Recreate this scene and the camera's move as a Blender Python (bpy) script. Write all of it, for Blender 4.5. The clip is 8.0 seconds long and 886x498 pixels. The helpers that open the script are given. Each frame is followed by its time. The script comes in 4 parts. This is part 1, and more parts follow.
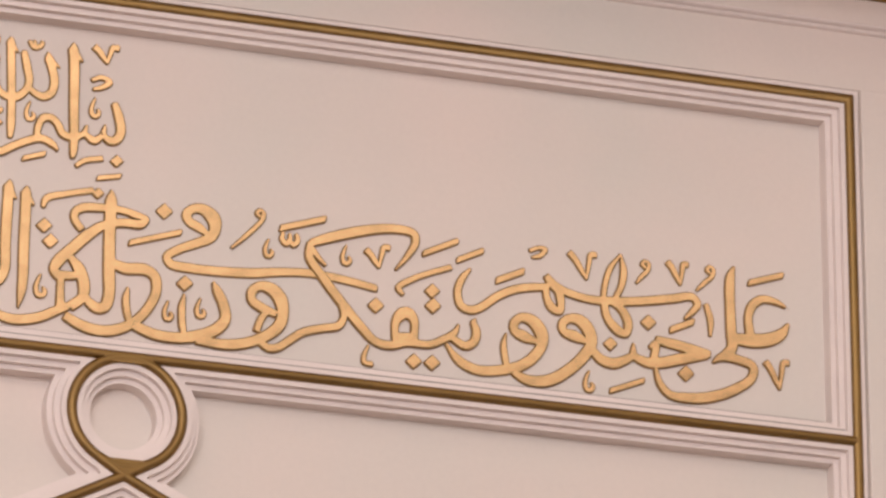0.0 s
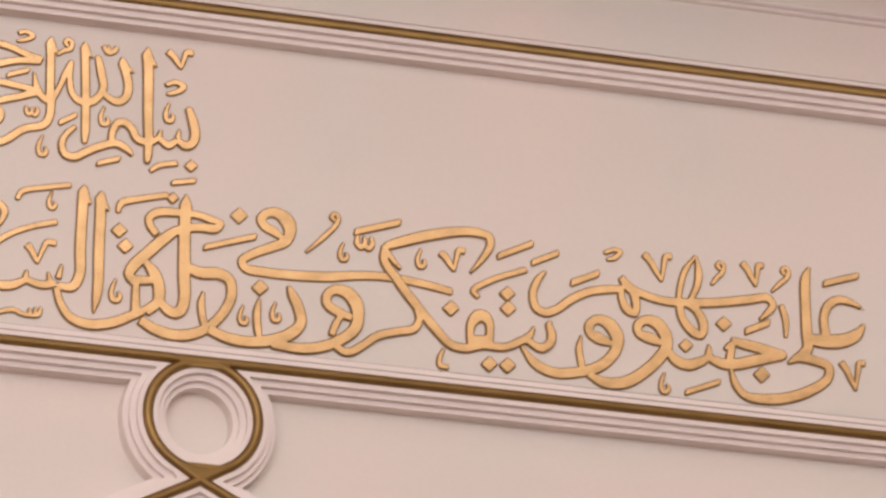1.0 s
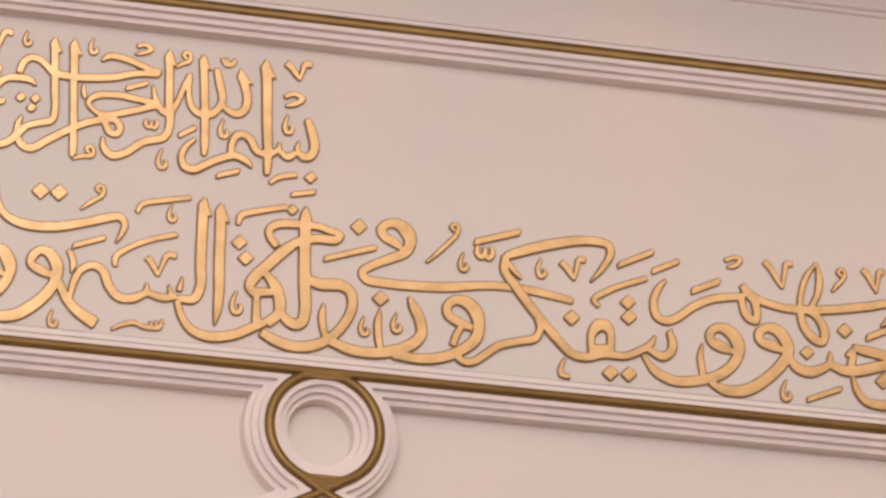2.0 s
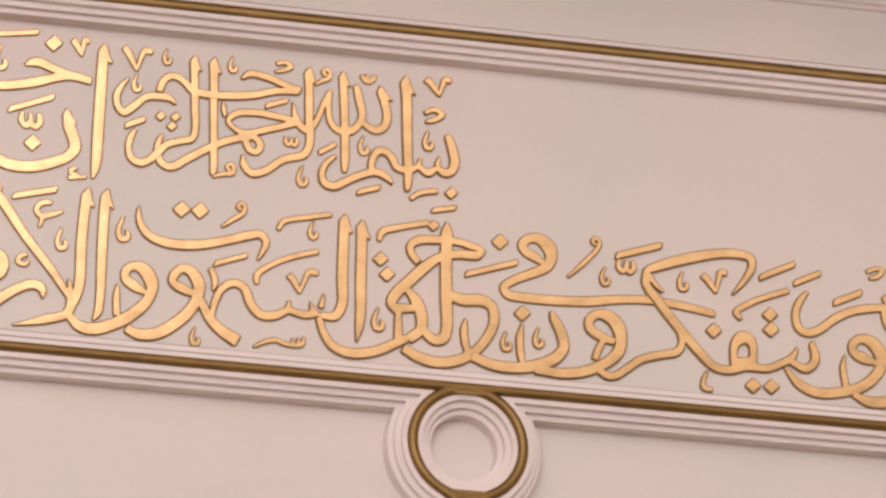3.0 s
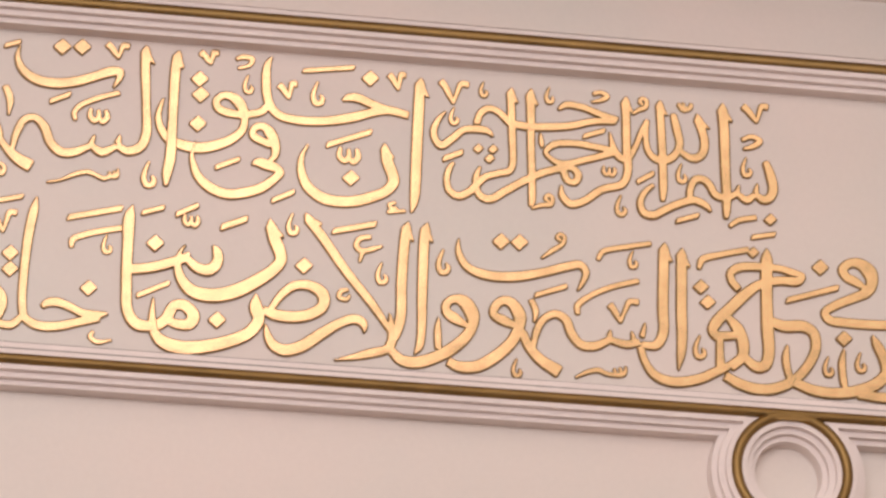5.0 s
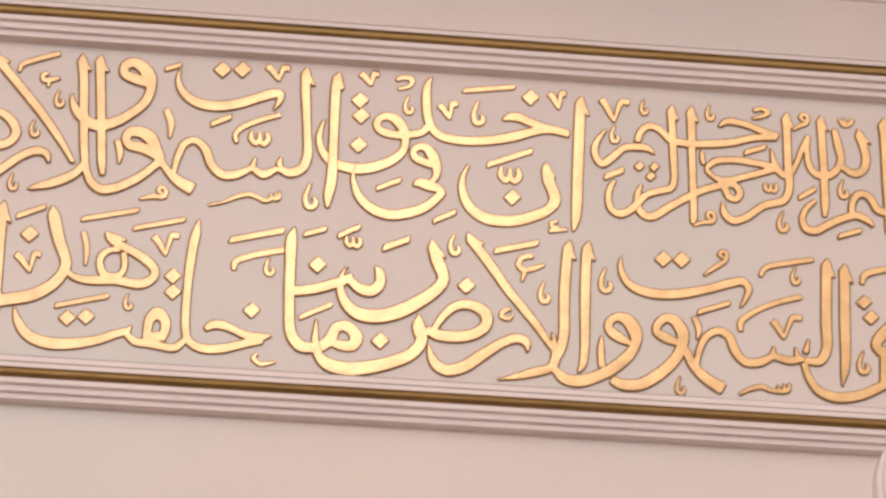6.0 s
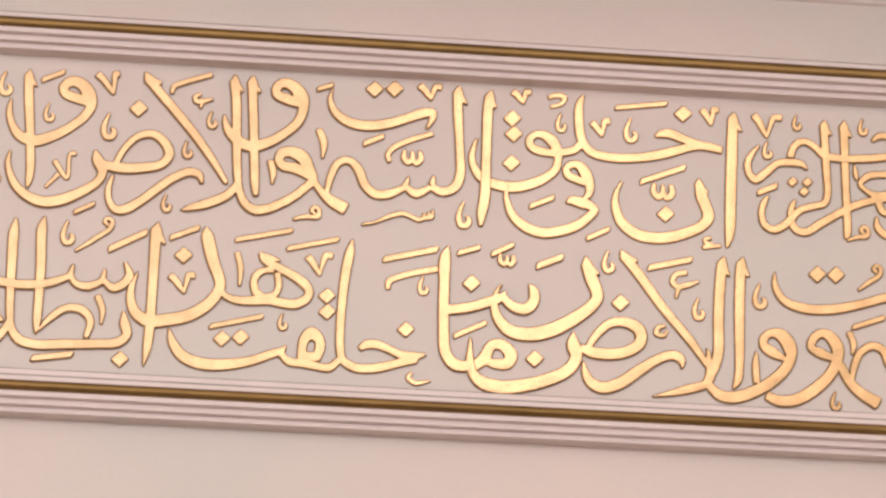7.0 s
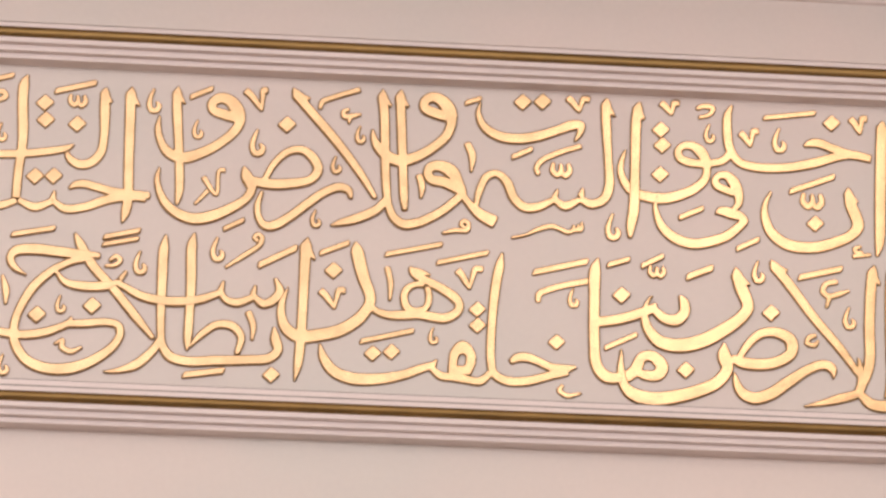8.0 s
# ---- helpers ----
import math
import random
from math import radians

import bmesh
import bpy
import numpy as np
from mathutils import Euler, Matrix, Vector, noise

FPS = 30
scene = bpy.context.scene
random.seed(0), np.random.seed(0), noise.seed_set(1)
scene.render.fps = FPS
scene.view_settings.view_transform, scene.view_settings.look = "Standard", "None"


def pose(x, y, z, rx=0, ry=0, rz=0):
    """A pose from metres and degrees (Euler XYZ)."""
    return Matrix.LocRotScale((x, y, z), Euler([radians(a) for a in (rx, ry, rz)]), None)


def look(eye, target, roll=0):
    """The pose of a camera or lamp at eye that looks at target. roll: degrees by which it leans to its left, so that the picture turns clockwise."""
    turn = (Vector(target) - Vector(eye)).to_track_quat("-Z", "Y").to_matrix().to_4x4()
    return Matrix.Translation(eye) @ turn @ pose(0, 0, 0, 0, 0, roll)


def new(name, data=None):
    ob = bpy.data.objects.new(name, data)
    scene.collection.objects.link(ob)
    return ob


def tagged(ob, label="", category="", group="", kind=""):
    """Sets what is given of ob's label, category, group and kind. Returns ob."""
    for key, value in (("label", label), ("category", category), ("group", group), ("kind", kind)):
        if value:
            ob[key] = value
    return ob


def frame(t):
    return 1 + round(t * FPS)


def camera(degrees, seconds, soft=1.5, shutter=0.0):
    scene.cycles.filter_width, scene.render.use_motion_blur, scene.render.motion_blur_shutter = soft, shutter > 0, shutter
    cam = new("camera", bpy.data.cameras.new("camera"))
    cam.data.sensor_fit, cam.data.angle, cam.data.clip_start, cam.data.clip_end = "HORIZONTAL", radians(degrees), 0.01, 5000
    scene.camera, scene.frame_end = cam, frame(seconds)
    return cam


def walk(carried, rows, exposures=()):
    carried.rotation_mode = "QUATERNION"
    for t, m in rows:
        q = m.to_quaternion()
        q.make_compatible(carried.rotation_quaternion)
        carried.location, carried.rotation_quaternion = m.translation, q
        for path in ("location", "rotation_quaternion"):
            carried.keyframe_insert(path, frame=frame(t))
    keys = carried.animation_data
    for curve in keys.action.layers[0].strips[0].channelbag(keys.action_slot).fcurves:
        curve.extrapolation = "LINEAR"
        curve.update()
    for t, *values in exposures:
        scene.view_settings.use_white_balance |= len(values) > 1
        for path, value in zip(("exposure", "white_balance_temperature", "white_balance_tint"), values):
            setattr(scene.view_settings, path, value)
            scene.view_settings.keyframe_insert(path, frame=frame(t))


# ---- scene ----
cam = camera(7.702, 8.0, soft=2.75)
# seconds, pan, tilt and lean in degrees; the camera turns on one spot
ROWS = [
    (0.0, -19.558, 20.865, 0.173),
    (0.5, -19.292, 20.874, 0.237),
    (1.0, -18.861, 20.892, 0.276),
    (1.5, -18.319, 20.926, 0.333),
    (1.7, -18.089, 20.949, 0.356),
    (2.8, -16.722, 21.091, 0.484),
    (3.0, -16.426, 21.124, 0.507),
    (3.5, -15.684, 21.199, 0.443),
    (4.0, -14.987, 21.270, 0.564),
    (4.5, -14.157, 21.345, 0.524),
    (4.7, -13.869, 21.371, 0.547),
    (5.8, -12.241, 21.551, 0.676),
    (6.0, -11.927, 21.595, 0.700),
    (6.5, -11.144, 21.689, 0.732),
    (7.0, -10.490, 21.769, 0.704),
    (7.5, -9.772, 21.841, 0.721),
    (8.0, -9.088, 21.900, 0.844),
]
EYE = (-0.885, -16.0, 2.453)
walk(cam, [(t, pose(*EYE, 90 + tilt, 0, pan) @ pose(0, 0, 0, 0, 0, -lean)) for t, pan, tilt, lean in ROWS])

# ---- light ----
world = bpy.data.worlds.new("world")
scene.world = world
world.use_nodes = True
world.node_tree.nodes["Background"].inputs["Color"].default_value = (1.0, 0.9, 0.82, 1)
world.node_tree.nodes["Background"].inputs["Strength"].default_value = 0.02
scene.view_settings.exposure = 0.0


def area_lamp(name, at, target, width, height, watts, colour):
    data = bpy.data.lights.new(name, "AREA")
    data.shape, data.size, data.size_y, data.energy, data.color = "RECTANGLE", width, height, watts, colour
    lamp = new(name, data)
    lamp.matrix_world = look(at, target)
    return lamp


# unseen fill lamps, added: two ceiling fields, a brighter bay, a panel opposite
area_lamp("ceiling_fill", (-3.0, -15.0, 16.9), (-3.0, -15.0, 0), 16, 18, 365, (1.0, 0.87, 0.82))
area_lamp("ceiling_fill", (10.0, -15.0, 16.9), (10.0, -15.0, 0), 10, 18, 300, (1.0, 0.87, 0.67))
# unseen bright panel added for the highlight on the middle letters
area_lamp("gold_highlight_fill", (6.25, -20.0, 16.8), (6.25, -20.0, 0), 1.7, 7, 55, (1.0, 0.91, 0.87))
# unseen panel added at the opposite wall to light this one from the front
area_lamp("front_fill", (-5.0, -25.9, 11.0), (-5.0, 0.0, 11.0), 20, 8, 3150, (1.0, 0.945, 1.0))


# ---- materials ----
def material(name, colour, rough=0.6, metal=0.0, mottling=0.06, scale=3.0, grain=0.0, grain_scale=120.0, bump=0.0, stain=None):
    m = bpy.data.materials.new(name)
    m.use_nodes = True
    nodes, links = m.node_tree.nodes, m.node_tree.links
    b = nodes["Principled BSDF"]
    b.inputs["Metallic"].default_value = metal
    tex = nodes.new("ShaderNodeTexCoord")
    broad, fine = nodes.new("ShaderNodeTexNoise"), nodes.new("ShaderNodeTexNoise")
    broad.inputs["Scale"].default_value, broad.inputs["Detail"].default_value = scale, 4
    fine.inputs["Scale"].default_value, fine.inputs["Detail"].default_value = grain_scale, 6
    for n in (broad, fine):
        links.new(tex.outputs["Object"], n.inputs["Vector"])
    ramp = nodes.new("ShaderNodeValToRGB")
    low, high = [max(0, c * (1 - mottling)) for c in colour], [min(1, c * (1 + mottling)) for c in colour]
    if stain:
        low = stain
    ramp.color_ramp.elements[0].position, ramp.color_ramp.elements[1].position = 0.35, 0.65
    ramp.color_ramp.elements[0].color, ramp.color_ramp.elements[1].color = (*low, 1), (*high, 1)
    mix = nodes.new("ShaderNodeMix")
    mix.data_type, mix.blend_type = "RGBA", "MULTIPLY"
    mix.inputs["Factor"].default_value = 1.0
    speck = nodes.new("ShaderNodeMapRange")
    speck.inputs["To Min"].default_value, speck.inputs["To Max"].default_value = 1 - grain, 1 + grain
    links.new(fine.outputs["Fac"], speck.inputs["Value"])
    links.new(broad.outputs["Fac"], ramp.inputs["Fac"])
    links.new(ramp.outputs["Color"], mix.inputs["A"])
    links.new(speck.outputs["Result"], mix.inputs["B"])
    links.new(mix.outputs["Result"], b.inputs["Base Color"])
    worn = nodes.new("ShaderNodeMapRange")
    worn.inputs["To Min"].default_value, worn.inputs["To Max"].default_value = rough * 0.85, min(1, rough * 1.15)
    links.new(broad.outputs["Fac"], worn.inputs["Value"])
    links.new(worn.outputs["Result"], b.inputs["Roughness"])
    if bump:
        bp = nodes.new("ShaderNodeBump")
        bp.inputs["Strength"].default_value, bp.inputs["Distance"].default_value = bump, 0.01
        links.new(fine.outputs["Fac"], bp.inputs["Height"])
        wave = nodes.new("ShaderNodeBump")
        wave.inputs["Strength"].default_value, wave.inputs["Distance"].default_value = min(1, bump * 2.6), 0.03
        links.new(broad.outputs["Fac"], wave.inputs["Height"])
        links.new(wave.outputs["Normal"], bp.inputs["Normal"])
        links.new(bp.outputs["Normal"], b.inputs["Normal"])
    return m


PLASTER = material("cream_plaster", (0.775, 0.682, 0.62), 0.55, mottling=0.02, scale=1.1, stain=(0.715, 0.678, 0.62), grain=0.03, grain_scale=60, bump=0.025)
PAINT = material("cream_moulding_paint", (0.83, 0.745, 0.70), 0.42, mottling=0.025, scale=5, grain=0.03, grain_scale=90, bump=0.02)
GOLD = material("gilded_letter", (0.89, 0.63, 0.372), 0.165, 1.0, mottling=0.12, scale=11, grain=0.08, grain_scale=42, bump=0.012)
BRONZE = material("antique_gold_bead", (0.275, 0.175, 0.066), 0.5, 1.0, mottling=0.10, scale=6, grain=0.06, grain_scale=60, bump=0.05)
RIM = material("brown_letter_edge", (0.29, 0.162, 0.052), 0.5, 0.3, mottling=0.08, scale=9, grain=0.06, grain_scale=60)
CREASE_GREY = material("dark_grey_crease", (0.30, 0.26, 0.23), 0.95, mottling=0.2, scale=8)
# tan chosen so the unseen ledge throws warm bounce on the wall below
BOUNCE_TAN = material("tan_bounce", (0.50, 0.35, 0.20), 0.6, mottling=0.05, scale=2, grain=0.05, grain_scale=60, bump=0.02)
CEILING = material("ceiling_paint", (0.78, 0.70, 0.62), 0.7, mottling=0.03, scale=0.5)
CARPET = material("carpet", (0.30, 0.22, 0.18), 0.95, mottling=0.2, scale=1.0, grain=0.3)
ROOM = material("cream_wall_paint", (0.70, 0.64, 0.59), 0.7, mottling=0.03, scale=0.5)


# ---- mesh helpers ----
def box(name, x0, x1, y0, y1, z0, z1, mat, parent=None, bevel=0.0):
    bm = bmesh.new()
    bmesh.ops.create_cube(bm, size=1, matrix=Matrix.LocRotScale(((x0 + x1) / 2, (y0 + y1) / 2, (z0 + z1) / 2), None, (x1 - x0, y1 - y0, z1 - z0)))
    if bevel:
        bmesh.ops.bevel(bm, geom=bm.edges[:], offset=bevel, segments=2, profile=0.5, affect="EDGES")
    return part(name, bm, mat, parent)


def strip(name, x0, x1, high, z0, z1, mat, parent, ease=0.0018):
    """A flat strip on the wall whose two long front edges are eased."""
    bm = bmesh.new()
    bmesh.ops.create_cube(bm, size=1, matrix=Matrix.LocRotScale(((x0 + x1) / 2, (0.006 - high) / 2, (z0 + z1) / 2), None, (x1 - x0, 0.006 + high, z1 - z0)))
    axis = 0 if x1 - x0 > z1 - z0 else 2
    long_edges = [e for e in bm.edges if all(v.co.y < 0 for v in e.verts) and abs(e.verts[0].co[axis] - e.verts[1].co[axis]) > 0.1]
    bmesh.ops.bevel(bm, geom=long_edges, offset=ease, segments=2, profile=0.5, affect="EDGES")
    return part(name, bm, mat, parent)


def prism(name, corners, high, mat, parent):
    """A flat block on the wall with the outline corners (x, z)."""
    bm = bmesh.new()
    front = [bm.verts.new((x, -high, z)) for x, z in corners]
    back = [bm.verts.new((x, -0.05, z)) for x, z in corners]
    bm.faces.new(front)
    for a in range(len(corners)):
        b = (a + 1) % len(corners)
        bm.faces.new((front[a], back[a], back[b], front[b]))
    bmesh.ops.recalc_face_normals(bm, faces=bm.faces[:])
    return part(name, bm, mat, parent)


def part(name, bm, mat, parent=None, label=""):
    mesh = bpy.data.meshes.new(name)
    bm.to_mesh(mesh)
    bm.free()
    mesh.materials.append(mat)
    ob = new(name, mesh)
    if parent:
        ob.parent = parent
    return tagged(ob, label)


def bead(name, line, radius, mat, parent, closed=False, squash=1.0, back=0.0):
    """A half-round bead along points (x, z), standing on the plane y = back, which faces -y."""
    pts = [Vector((x, z)) for x, z in line]
    n, ring = len(pts), 14
    verts, faces = [], []
    for i, p in enumerate(pts):
        a = pts[(i - 1) % n] if closed or i else p
        b = pts[(i + 1) % n] if closed or i < n - 1 else p
        d0, d1 = (p - a), (b - p)
        d0 = d0.normalized() if d0.length else d1.normalized()
        d1 = d1.normalized() if d1.length else d0
        t = (d0 + d1).normalized()
        side = Vector((-t.y, t.x)) / max(0.4, t.dot(d1))
        for k in range(ring + 1):
            u = math.pi * k / ring
            o = side * (radius * math.cos(u))
            verts.append((p.x + o.x, back - radius * squash * math.sin(u), p.y + o.y))
    for i in range(n if closed else n - 1):
        for k in range(ring):
            a, b = i * (ring + 1) + k, ((i + 1) % n) * (ring + 1) + k
            faces.append((a, a + 1, b + 1, b))
    mesh = bpy.data.meshes.new(name)
    mesh.from_pydata(verts, [], faces)
    mesh.polygons.foreach_set("use_smooth", [True] * len(faces))
    mesh.materials.append(mat)
    bm = bmesh.new()
    bm.from_mesh(mesh)
    bmesh.ops.recalc_face_normals(bm, faces=bm.faces[:])
    if bm.faces[len(bm.faces) // 2].normal.y > 0 and not closed:
        bmesh.ops.reverse_faces(bm, faces=bm.faces[:])
    bm.to_mesh(mesh)
    bm.free()
    ob = new(name, mesh)
    ob.parent = parent
    return ob


def relief(name, field, x0, x1, z0, z1, cell, height, chamfer, mats, parent, foot=0.006, dome=0.0, label=""):
    """A raised flat shape, proud of the plane y = 0 by height, where field(x, z) < 0; its rim slopes outwards over the width chamfer.
    dome: how far the face falls off towards its rim.
    mats: the face's material and, where there are two, the rim's."""
    nx, nz = int((x1 - x0) / cell) + 2, int((z1 - z0) / cell) + 2
    xs, zs = x0 + cell * np.arange(nx), z0 + cell * np.arange(nz)
    gx, gz = np.meshgrid(xs, zs)
    d = field(gx, gz)
    d = np.where(np.abs(d) < 1e-5, -1e-5, d)
    inside = d < 0
    sz, sx = np.gradient(np.clip(d, -0.03, 0.03))
    fall = dome * np.clip(1 + d / 0.009, 0, 1) ** 2
    rim = -height + dome
    verts, faces, slots, node, cross, way, lower = [], [], [], {}, {}, {}, {}

    def at_node(i, j):
        if (i, j) not in node:
            node[i, j] = len(verts)
            verts.append((xs[i], -height + fall[j, i], zs[j]))
        return node[i, j]

    def at_cross(i, j, p, q):
        key = (i, j, p, q) if (i, j) < (p, q) else (p, q, i, j)
        if key not in cross:
            i, j, p, q = key
            s = d[j, i] / (d[j, i] - d[q, p])
            v = cross[key] = len(verts)
            verts.append((xs[i] + s * (xs[p] - xs[i]), rim, zs[j] + s * (zs[q] - zs[j])))
            ox, oz = sx[j, i] * (1 - s) + sx[q, p] * s, sz[j, i] * (1 - s) + sz[q, p] * s
            n = max(1e-9, math.hypot(ox, oz))
            way[v] = (ox / n, oz / n)
        return cross[key]

    def below(v, k):
        """The copies of a rim point: at the face, at the chamfer's foot and at the wall."""
        if (v, k) not in lower:
            lower[v, k] = len(verts)
            out = chamfer if k else 0.0
            verts.append((verts[v][0] + way[v][0] * out, (rim, rim + chamfer * 0.9, foot)[k], verts[v][2] + way[v][1] * out))
        return lower[v, k]

    some = inside[:-1, :-1] | inside[1:, :-1] | inside[:-1, 1:] | inside[1:, 1:]
    for j, i in zip(*np.nonzero(some)):
        i, j = int(i), int(j)
        corners = [(i, j), (i + 1, j), (i + 1, j + 1), (i, j + 1)]
        poly, edge = [], []
        for c in range(4):
            (a, b), (p, q) = corners[c], corners[(c + 1) % 4]
            if inside[b, a]:
                poly.append(at_node(a, b))
            if inside[b, a] != inside[q, p]:
                v = at_cross(a, b, p, q)
                poly.append(v)
                edge.append((v, bool(inside[b, a])))
        if len(poly) > 2:
            faces.append(poly)
            slots.append(0)
        for e in range(len(edge)):
            (v, leaving), (w, entering) = edge[e], edge[(e + 1) % len(edge)]
            if leaving:
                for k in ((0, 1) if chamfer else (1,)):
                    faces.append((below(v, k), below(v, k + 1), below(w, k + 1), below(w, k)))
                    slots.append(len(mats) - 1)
    mesh = bpy.data.meshes.new(name)
    mesh.from_pydata(verts, [], faces)
    for m in mats:
        mesh.materials.append(m)
    mesh.polygons.foreach_set("material_index", slots)
    mesh.polygons.foreach_set("use_smooth", [len(mats) > 1] * len(faces))
    ob = new(name, mesh)
    if parent:
        ob.parent = parent
    return tagged(ob, label)


# ---- the hall ----
def structure(ob, label, category):
    return tagged(ob, label, category, kind="structure")


Z_TOP, Z_BOTTOM, X_RIGHT, X_LEFT = 9.499, 8.4705, 5.993, -3.0
structure(box("wall_north", -16, 16, 0, 0.5, 0.85, 17, PLASTER), "smooth cream plaster wall carrying the framed inscription", "wall")
# unseen room shell, added for bounced light and reflections in the gold
structure(box("wall_south", -16, 16, -26.5, -26, 0.85, 17, ROOM), "plain cream painted wall across the hall", "wall")
structure(box("wall_east", 16, 16.5, -26, 0.5, 0.85, 17, ROOM), "plain cream painted end wall", "wall")
structure(box("wall_west", -16.5, -16, -26, 0.5, 0.85, 17, ROOM), "plain cream painted end wall", "wall")
structure(box("floor", -16.5, 16.5, -26.5, 0.5, 0.55, 0.85, CARPET), "brown carpeted floor of the hall", "floor")
structure(box("ceiling", -16.5, 16.5, -26.5, 0.5, 17, 17.3, CEILING), "plain cream painted ceiling", "ceiling")

# stepped border of the panels: half widths and heights of its layers
LAYERS = ((0.0284, 0.082), (0.0450, 0.064), (0.0600, 0.046))
frame_thing = structure(new("trim"), "cream stepped plaster border with an antique gold bead", "moulding")
RING = (3.8725, 8.3125, 0.154)
CROSS = (3.8665, 8.133)
ARM = (math.cos(radians(-27)), math.sin(radians(-27)))
X_A, X_B = 3.215, 4.545
CELL = 0.005
X_END = X_A + CELL * (int((X_B - X_A) / CELL) + 1)


def segment(x, z, ax, az, bx, bz):
    px, pz, dx, dz = x - ax, z - az, bx - ax, bz - az
    h = np.clip((px * dx + pz * dz) / (dx * dx + dz * dz), 0, 1)
    return np.hypot(px - h * dx, pz - h * dz)


def knot_lines(x, z):
    d = np.abs(np.hypot(x - RING[0], z - RING[1]) - RING[2])
    d = np.minimum(d, np.abs(z - Z_BOTTOM))
    for s in (-1, 1):
        d = np.minimum(d, segment(x, z, CROSS[0] - s * 0.05 * ARM[0], CROSS[1] - 0.05 * ARM[1], CROSS[0] + s * 1.2 * ARM[0], CROSS[1] + 1.2 * ARM[1]))
    return d


for half, high in LAYERS:
    strip("border_step", X_LEFT, X_RIGHT + half, high, Z_TOP - half, Z_TOP + half, PAINT, frame_thing)
    strip("border_step", X_RIGHT - half, X_RIGHT + half, high, 6.6, Z_TOP - half, PAINT, frame_thing)
    strip("border_step", X_LEFT, X_A, high, Z_BOTTOM - half, Z_BOTTOM + half, PAINT, frame_thing)
    strip("border_step", X_END, X_RIGHT - half, high, Z_BOTTOM - half, Z_BOTTOM + half, PAINT, frame_thing)
    relief("border_step", lambda x, z: knot_lines(x, z) - half, X_A, X_B, 7.85, Z_BOTTOM + 0.07, CELL, high, 0.0, [PAINT], frame_thing)
BACK = -0.0815
R_BEAD = 0.0145
bead("gold_bead", [(X_LEFT, Z_TOP), (X_RIGHT, Z_TOP), (X_RIGHT, 6.6)], R_BEAD, BRONZE, frame_thing, back=BACK)
bead("gold_bead", [(X_LEFT, Z_BOTTOM), (X_RIGHT, Z_BOTTOM)], R_BEAD, BRONZE, frame_thing, back=BACK)
bead("gold_bead", [(RING[0] + RING[2] * math.cos(a * math.pi / 48), RING[1] + RING[2] * math.sin(a * math.pi / 48)) for a in range(96)], R_BEAD, BRONZE, frame_thing, closed=True, back=BACK)
for s in (-1, 1):
    start = (RING[0] - s * RING[2] * 0.56, RING[1] - RING[2] * 0.828)
    bead("gold_bead", [start, (CROSS[0] - s * 0.004, CROSS[1] + 0.002), (CROSS[0] + s * 0.03 * ARM[0], CROSS[1] + 0.03 * ARM[1]), (CROSS[0] + s * 1.2 * ARM[0], CROSS[1] + 1.2 * ARM[1])], R_BEAD, BRONZE, frame_thing, back=BACK)
prism("gold_infill", [(CROSS[0], CROSS[1] - 0.003), (RING[0] + 0.070, RING[1] - 0.136), (RING[0] - 0.070, RING[1] - 0.136)], 0.0945, BRONZE, frame_thing)
prism("gold_infill", [(RING[0] - 0.050, Z_BOTTOM - 0.020), (RING[0] + 0.050, Z_BOTTOM - 0.020), (RING[0] + 0.085, Z_BOTTOM), (RING[0] - 0.085, Z_BOTTOM)], 0.0945, BRONZE, frame_thing)
# thin dark grey strips along the creases above the lower border's steps
box("crease_line", X_LEFT, X_RIGHT - 0.060, -0.0455, -0.001, Z_BOTTOM + 0.0600, Z_BOTTOM + 0.0614, CREASE_GREY, frame_thing)
box("crease_line", X_LEFT, X_RIGHT - 0.030, -0.0665, -0.0635, Z_BOTTOM + 0.0284, Z_BOTTOM + 0.0372, CREASE_GREY, frame_thing)

# the plain wall face round the panels stands a little proud of their border
surround = structure(new("wall_surround"), "plain cream plaster face around the inscription panel", "wall")
FACE = 0.0845
box("wall_face", -16, 16, -FACE, 0.004, Z_TOP + 0.0288, 12.0, PLASTER, surround, bevel=0.002)
box("wall_face", X_RIGHT + 0.0300, 16, -FACE - 0.014, 0.004, 4.0, Z_TOP + 0.0284, PLASTER, surround, bevel=0.004)

# cornice over the panels: a pair of thin fillets, the bead of the next panel and an added ledge
cornice = structure(new("cornice"), "cream fillets and a gold bead under an added tan shade ledge", "moulding")
for z in (9.708, 9.727):
    bead("cornice_fillet", [(-16, z), (16, z)], 0.0075, PAINT, cornice, squash=1.7, back=-FACE + 0.0005)
bead("gold_bead", [(-16, 9.826), (16, 9.826)], 0.0145, BRONZE, cornice, back=-FACE + 0.0005)
# unseen projecting ledge, added to shade the wall band under it
box("shade_ledge", -16, 16, -0.72, -FACE + 0.001, 9.872, 10.08, BOUNCE_TAN, cornice, bevel=0.01)

# ---- the inscription: broad-pen letters, each stroke a run of (x, z, width) from the foot of its word ----
RISE = 0.0062


